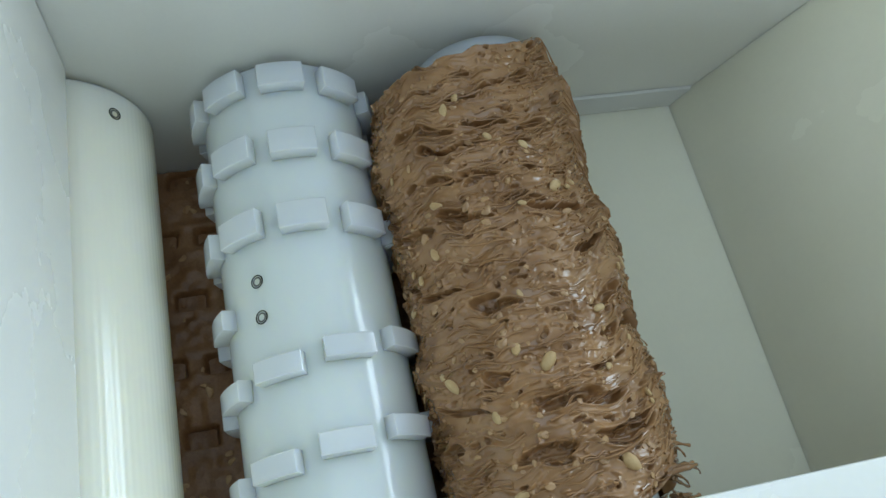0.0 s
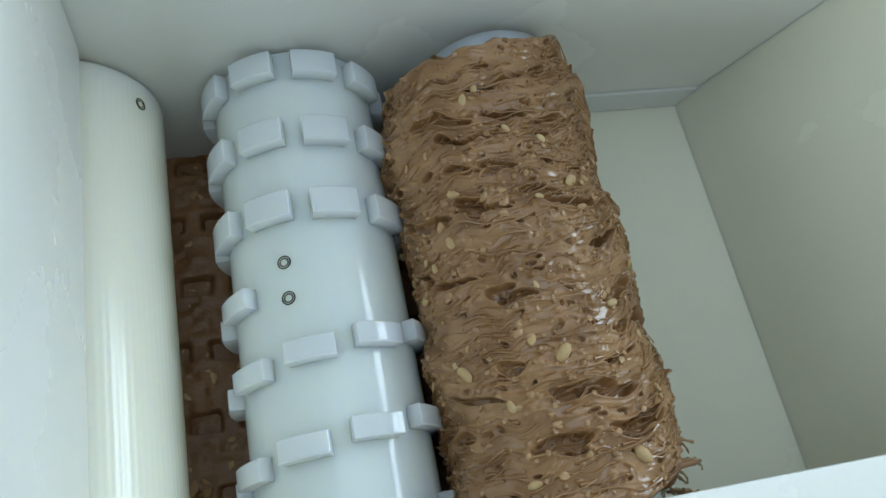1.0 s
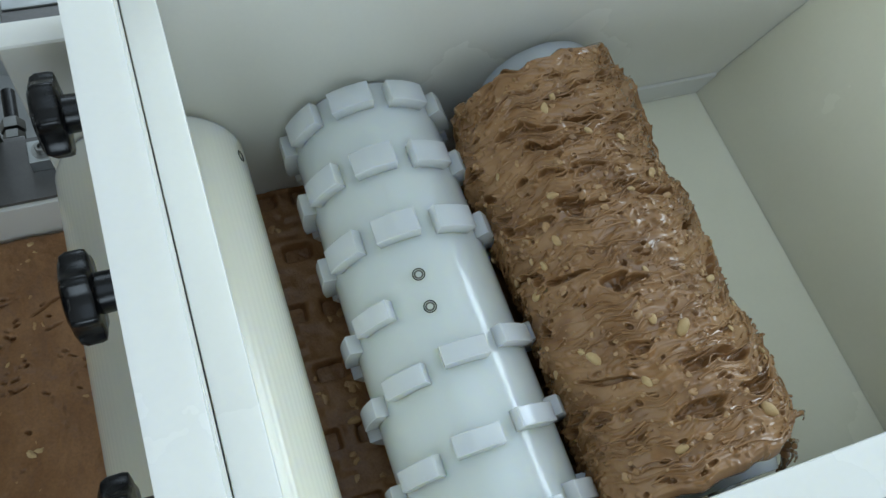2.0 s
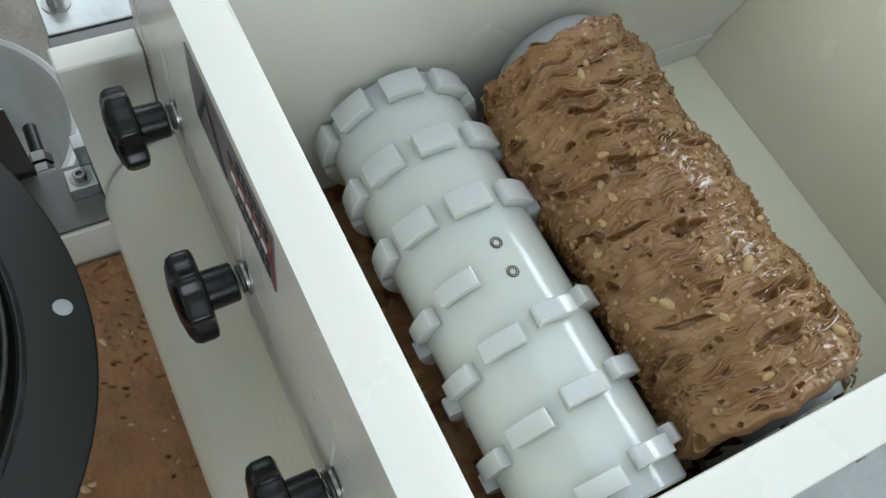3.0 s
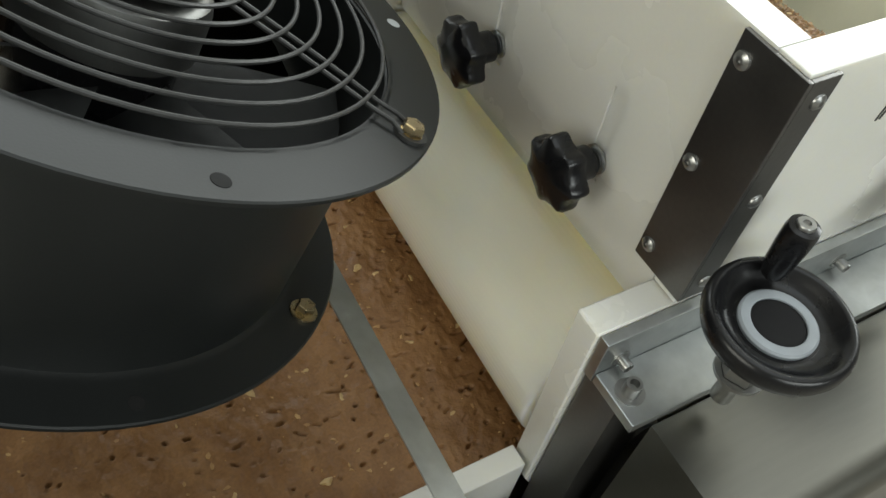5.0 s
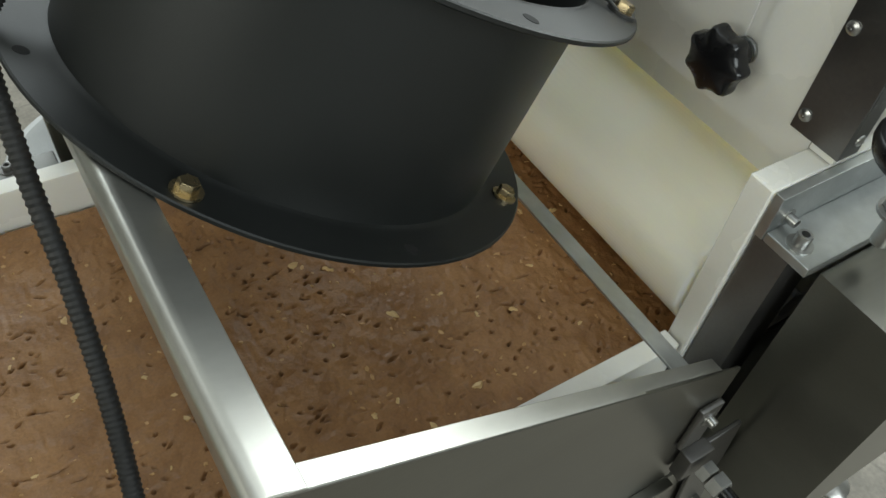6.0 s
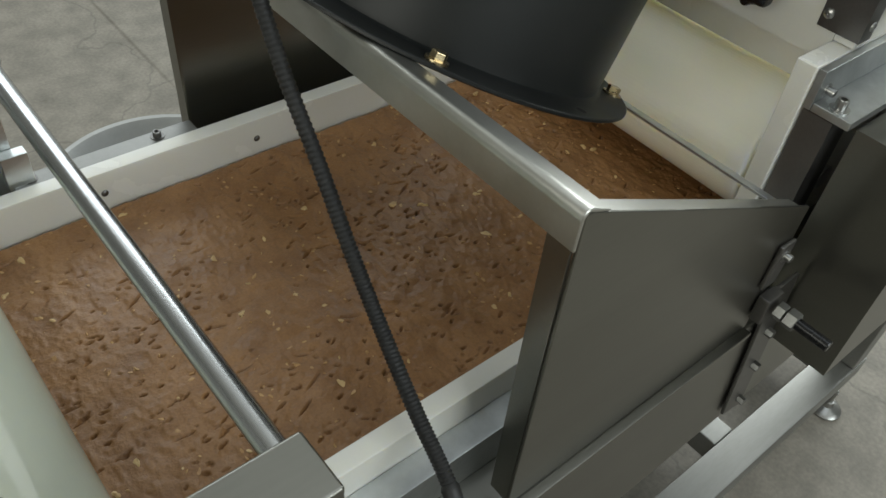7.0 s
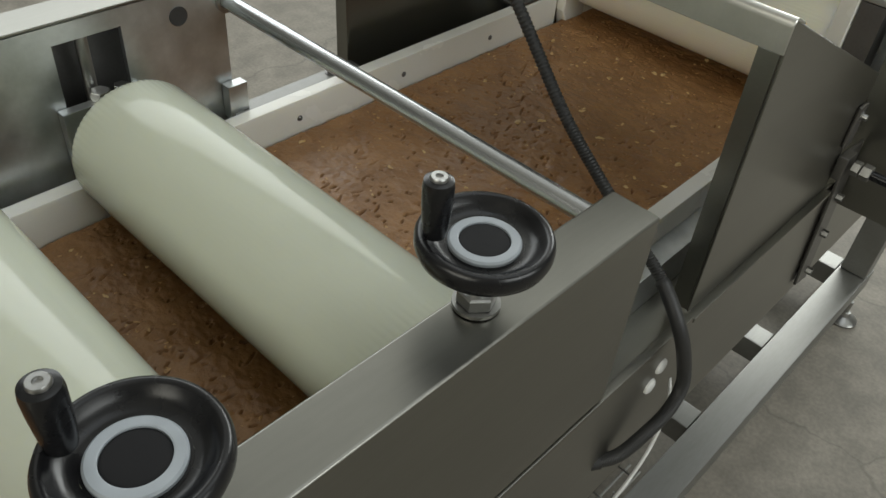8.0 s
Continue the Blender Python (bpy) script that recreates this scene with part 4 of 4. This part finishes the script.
def fan_frame():
    f = thing("fan_frame", pose(0, 0, 0), "brushed stainless sloping frame that carries the fan over the slab", "frame")
    outline = [(-0.4322, 0.9640), (-0.4262, 0.9634), (-0.151, 0.834), (-0.100, 0.810), (-0.100, 0.652), (-0.425, 0.655)]
    for far in (False, True):
        y = -0.061
        f2 = (lambda a, b: (mirror_y(b), mirror_y(a))) if far else (lambda a, b: (a, b))
        part("side_panel", prism(outline, *f2(y, y + 0.0028), 0.0006), STEEL, f, "brushed stainless side panel")
        # folded edges
        part("top_fold", prism([(-0.4116, 0.9571), (-0.120, 0.8192), (-0.120, 0.8162), (-0.4116, 0.9541)], *f2(y + 0.0004, y + 0.0125), 0.0005), BEAM, f)
        part("bottom_fold", box(-0.428, -0.104, *f2(y - 0.010, y - 0.0002), 0.648, 0.654, 0.0012), STEEL, f)
        part("end_fold", prism([(-0.43404, 0.9376), (-0.43154, 0.9376), (-0.4226, 0.657), (-0.42505, 0.656)], *f2(y + 0.0026, y + 0.021)), STEEL, f)
    part("cross_beam", prism([(-0.4355, 0.9380), (-0.4355, 0.9610), (-0.4347, 0.9645), (-0.4327, 0.9668), (-0.4297, 0.9675), (-0.4262, 0.9664), (-0.4112, 0.9594), (-0.4112, 0.9570), (-0.4300, 0.9650), (-0.4328, 0.9620), (-0.4330, 0.9380)], -0.0612, mirror_y(-0.0612), 0.0007), BEAM, f, "folded cross beam with reflected sky light in its colour")
    part("cross_strip", prism([(-0.165, 0.8400), (-0.146, 0.8311), (-0.146, 0.8285), (-0.165, 0.8374)], -0.0583, mirror_y(-0.0583), 0.0004), PLATE, f, "flat steel cross strip")
    return f


fan_frame()


# ---- cover boxes and crossbar at the press rollers ----
def press_station():
    for far in (False, True):
        y0, y1 = (-0.071, -0.029) if not far else (mirror_y(-0.029), mirror_y(-0.071))
        b = thing("roller_stand", pose(0, 0, 0), "folded stainless cover box along the conveyor that carries the handwheels" if not far else "stainless roller stand with open windows and bolted bearing blocks", "roller stand", "stands of the press rollers")
        if not far:
            part("cover_box", box(-1.60, -0.589, y0, y1, 0.668, 0.868, 0.0022, 3), STEEL, b, "brushed stainless cover box")
            part("lower_panel", box(-1.66, -0.438, -0.0725, -0.0625, 0.480, 0.6655, 0.0013), STEEL, b)
        else:
            # plate with openings for the bearing blocks
            edge = [(-1.60, 0.868), (-1.60, 0.66), (-0.985, 0.66), (-0.985, 0.850), (-0.918, 0.850), (-0.918, 0.66), (-0.782, 0.66), (-0.782, 0.850), (-0.715, 0.850), (-0.715, 0.66), (-0.602, 0.66), (-0.602, 0.868)]
            part("window_plate", prism(edge, y0, y0 + 0.006), PLATE, b, "stainless plate with open windows")
            part("top_fold", box(-1.60, -0.602, y0, y1, 0.8685, 0.8715, 0.0008), STEEL, b)
            # No hole is cut here; a dark disc paints its shade on the plate.
            part("hole_disc", lathe([(0, 0), (0.010, 0), (0.010, 0.0006), (0, 0.0006)], 24), INK, b, "round disc painted dark as a hole", m=pose(-0.655, y0 - 0.0003, 0.843, 90, 0, 0))
            part("end_angle", box(-0.616, -0.592, y0 - 0.014, y0 - 0.0005, 0.715, 0.755, 0.001), PLATE, b)
            for x in (R4[0], R5[0]):
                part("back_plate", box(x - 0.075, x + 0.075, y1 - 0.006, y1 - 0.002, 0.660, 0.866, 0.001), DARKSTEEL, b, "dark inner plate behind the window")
                blk = part("bearing_block", box(x - 0.052, x + 0.034, y0 - 0.012, y0 - 0.0005, 0.70, 0.788, 0.0015), PLATE, b, "zinc-plated bearing block")
                part("spindle", lathe([(0, 0), (0.006, 0), (0.006, 0.085), (0, 0.085)], 18), CHROME, blk, m=pose(x - 0.010, y0 + 0.012, 0.770))
                part("nut", hexagon(0.010, 0.009), CHROME, blk, m=pose(x - 0.010, y0 - 0.006, 0.7885))
                part("nut", hexagon(0.008, 0.008), CHROME, blk, m=pose(x + 0.012, y0 - 0.006, 0.7885))
                part("nut", hexagon(0.006, 0.006), CHROME, blk, m=pose(x - 0.036, y0 - 0.0125, 0.762, 90, 0, 0))
    c = thing("crossbar", pose(-0.600, 0, 0.845), "round polished steel tie bar between the roller stands", "bar")
    part("bar", lathe([(0, -0.030), (0.0085, -0.030), (0.0085, 0.450), (0, 0.450)], 28, m=ALONG_Y), BARSTEEL, c, "polished round bar")
    for y in (-0.0275, 0.4365):
        part("collar", lathe([(0.0088, y), (0.0125, y), (0.0125, y + 0.003), (0.0088, y + 0.003)], 28, m=ALONG_Y, closed=True), CHROME, c)


press_station()
ROLL4 = plain_roller("slab_roller", R4[2], -0.012, 0.398, "large smooth cream polymer roller pressing the slab", CREAM, R4[0], R4[1], mill=0.0007, depth=0.00002)
tagged(ROLL4, group="rollers on the slab")
ROLL5 = copy_thing(ROLL4, pose(R5[0], 0, R5[1]))


# ---- hose, cable, feet and lower frame ----
def hose():
    t = thing("corrugated_hose", pose(0, 0, 0), "black corrugated cable hose hanging over the fan frame", "hose")
    pts = spline([(-0.360, 0.262, 0.985), (-0.415, 0.262, 1.000), (-0.452, 0.240, 0.982), (-0.459, 0.200, 0.929), (-0.460, 0.150, 0.870), (-0.464, 0.100, 0.819), (-0.471, 0.050, 0.784),
                  (-0.478, 0.0, 0.753), (-0.482, -0.045, 0.724), (-0.487, -0.080, 0.686), (-0.474, -0.092, 0.636), (-0.468, -0.095, 0.602), (-0.480, -0.094, 0.574), (-0.505, -0.089, 0.556), (-0.538, -0.082, 0.545), (-0.562, -0.066, 0.540)], 36)
    part("hose", tube(pts, 0.0058, 12, None, [(0.0062 if i % 2 else 0.0053) if i < 290 else 0.0068 + (0.0004 if i % 2 else 0) for i in range(len(pts))]), RUBBER, t)
    part("gland", tube([tuple(pts[0]), tuple(pts[6]), tuple(pts[12])], 0.0085, 14), RUBBER, t, "black cable gland")
    part("gland", tube([tuple(pts[-14]), tuple(pts[-7]), tuple(pts[-1])], 0.0085, 14), RUBBER, t, "black cable gland")


hose()


def lower_frame():
    f = thing("floor_frame", pose(0, 0, 0), "square stainless tube frame on levelling feet under the machine", "frame")
    for y0, y1 in ((-0.082, -0.022), (mirror_y(-0.022), mirror_y(-0.082))):
        part("floor_tube", box(-1.62, 0.605, y0, y1, 0.055, 0.105, 0.003), TUBE, f)
        for x in (-1.56, -0.80, 0.552):
            part("leg", box(x, x + 0.050, y0 + 0.003, y1 - 0.003, 0.1055, 0.468, 0.003), TUBE, f)
        for x in (-1.5, -0.75, 0.535):
            part("levelling_foot", lathe([(0, 0.0005), (0.030, 0.0005), (0.031, 0.004), (0.025, 0.009), (0.012, 0.014), (0.0095, 0.024), (0.006, 0.024), (0.006, 0.054), (0, 0.054)], 32), CHROME, f, "zinc levelling foot", m=pose(x, y0 + 0.002, 0))
    for x in (-0.048, 0.228, 0.564):
        part("cross_tube", box(x - 0.026, x + 0.026, -0.0215, mirror_y(-0.0215), 0.056, 0.1045, 0.003), TUBE, f)
    return f


lower_frame()


# ---- cable, tags, tub ----
def loose_bits():
    c = thing("cable", pose(0, 0, 0), "thin white cable hanging below the side panel", "cable")
    part("cable", tube(spline([(-0.400, -0.050, 0.560), (-0.404, -0.068, 0.515), (-0.415, -0.075, 0.465), (-0.450, -0.078, 0.425), (-0.52, -0.075, 0.39), (-0.66, -0.06, 0.36)], 14), 0.0022, 8), PAPER, c)
    g = thing("wire_tray", pose(0, 0, 0), "small zinc wire cable tray below the conveyor", "cable tray")
    for y in (-0.072, -0.058, -0.030):
        part("rail_wire", tube([(-0.85, y, 0.375), (-0.41, y, 0.375)], 0.0016, 8), CHROME, g)
    for k in range(9):
        x = -0.84 + 0.052 * k
        part("cross_wire", tube([(x, -0.072, 0.402), (x, -0.072, 0.376), (x, -0.030, 0.376), (x, -0.030, 0.402)], 0.0014, 8), CHROME, g)
    p = thing("plug_button", pose(-0.482, -0.0727, 0.628, 90, 0, 0), "round white plastic hole plug in the side panel", "plug", "plugs in the side panel")
    part("cap", lathe([(0, 0.004), (0.006, 0.0036), (0.0085, 0.002), (0.009, 0.0), (0, 0.0)], 24), PAPER, p)
    copy_thing(p, pose(-0.494, -0.0727, 0.608, 90, 0, 0))
    r = 0.215
    t = thing("tub", pose(-0.278, 0.982, 0), "wide white plastic tub standing on the floor behind the machine", "tub")
    part("shell", lathe([(0, 0.004), (r * 0.74, 0.004), (r * 0.77, 0.010), (r * 0.96, 0.186), (r, 0.190), (r + 0.005, 0.196), (r, 0.201), (r - 0.008, 0.199), (r * 0.93, 0.186), (r * 0.75, 0.014), (0, 0.010)], 72), TUBWHITE, t)
    part("rim_band", lathe([(r * 0.938, 0.158), (r * 0.938 + 0.006, 0.160), (r * 0.942 + 0.006, 0.165), (r * 0.942, 0.167)], 72), TUBWHITE, t)
    for a in (-60, 120):
        part("handle_lug", box(-0.022, 0.022, -0.006, 0.016, 0.166, 0.184, 0.004), TUBWHITE, t, "moulded handle lug", m=pose((r - 0.008) * math.cos(radians(a)), (r - 0.008) * math.sin(radians(a)), 0, 0, 0, a - 90))


loose_bits()


def motions():
    """The rollers turn slowly."""
    turn = lambda x, z, rate, t: pose(x, 0, z, 0, rate * t, 0)
    ts = [i * 0.5 for i in range(17)]
    walk(TOOTHED, [(t, turn(R2[0], R2[1], 12.4, t)) for t in ts])
    walk(PRESS, [(t, turn(R1[0], R1[1], 10.0, t)) for t in ts])
    walk(NOUGATROLL, [(t, turn(R3[0], R3[1], 3.0, t)) for t in ts])
    walk(SLABTHING, [(t, pose(-0.020 * t, 0, 0)) for t in ts])
    walk(ROLL4, [(t, turn(R4[0], R4[1], 17.0, t)) for t in ts])
    walk(ROLL5, [(t, turn(R5[0], R5[1], 17.0, t)) for t in ts])


motions()
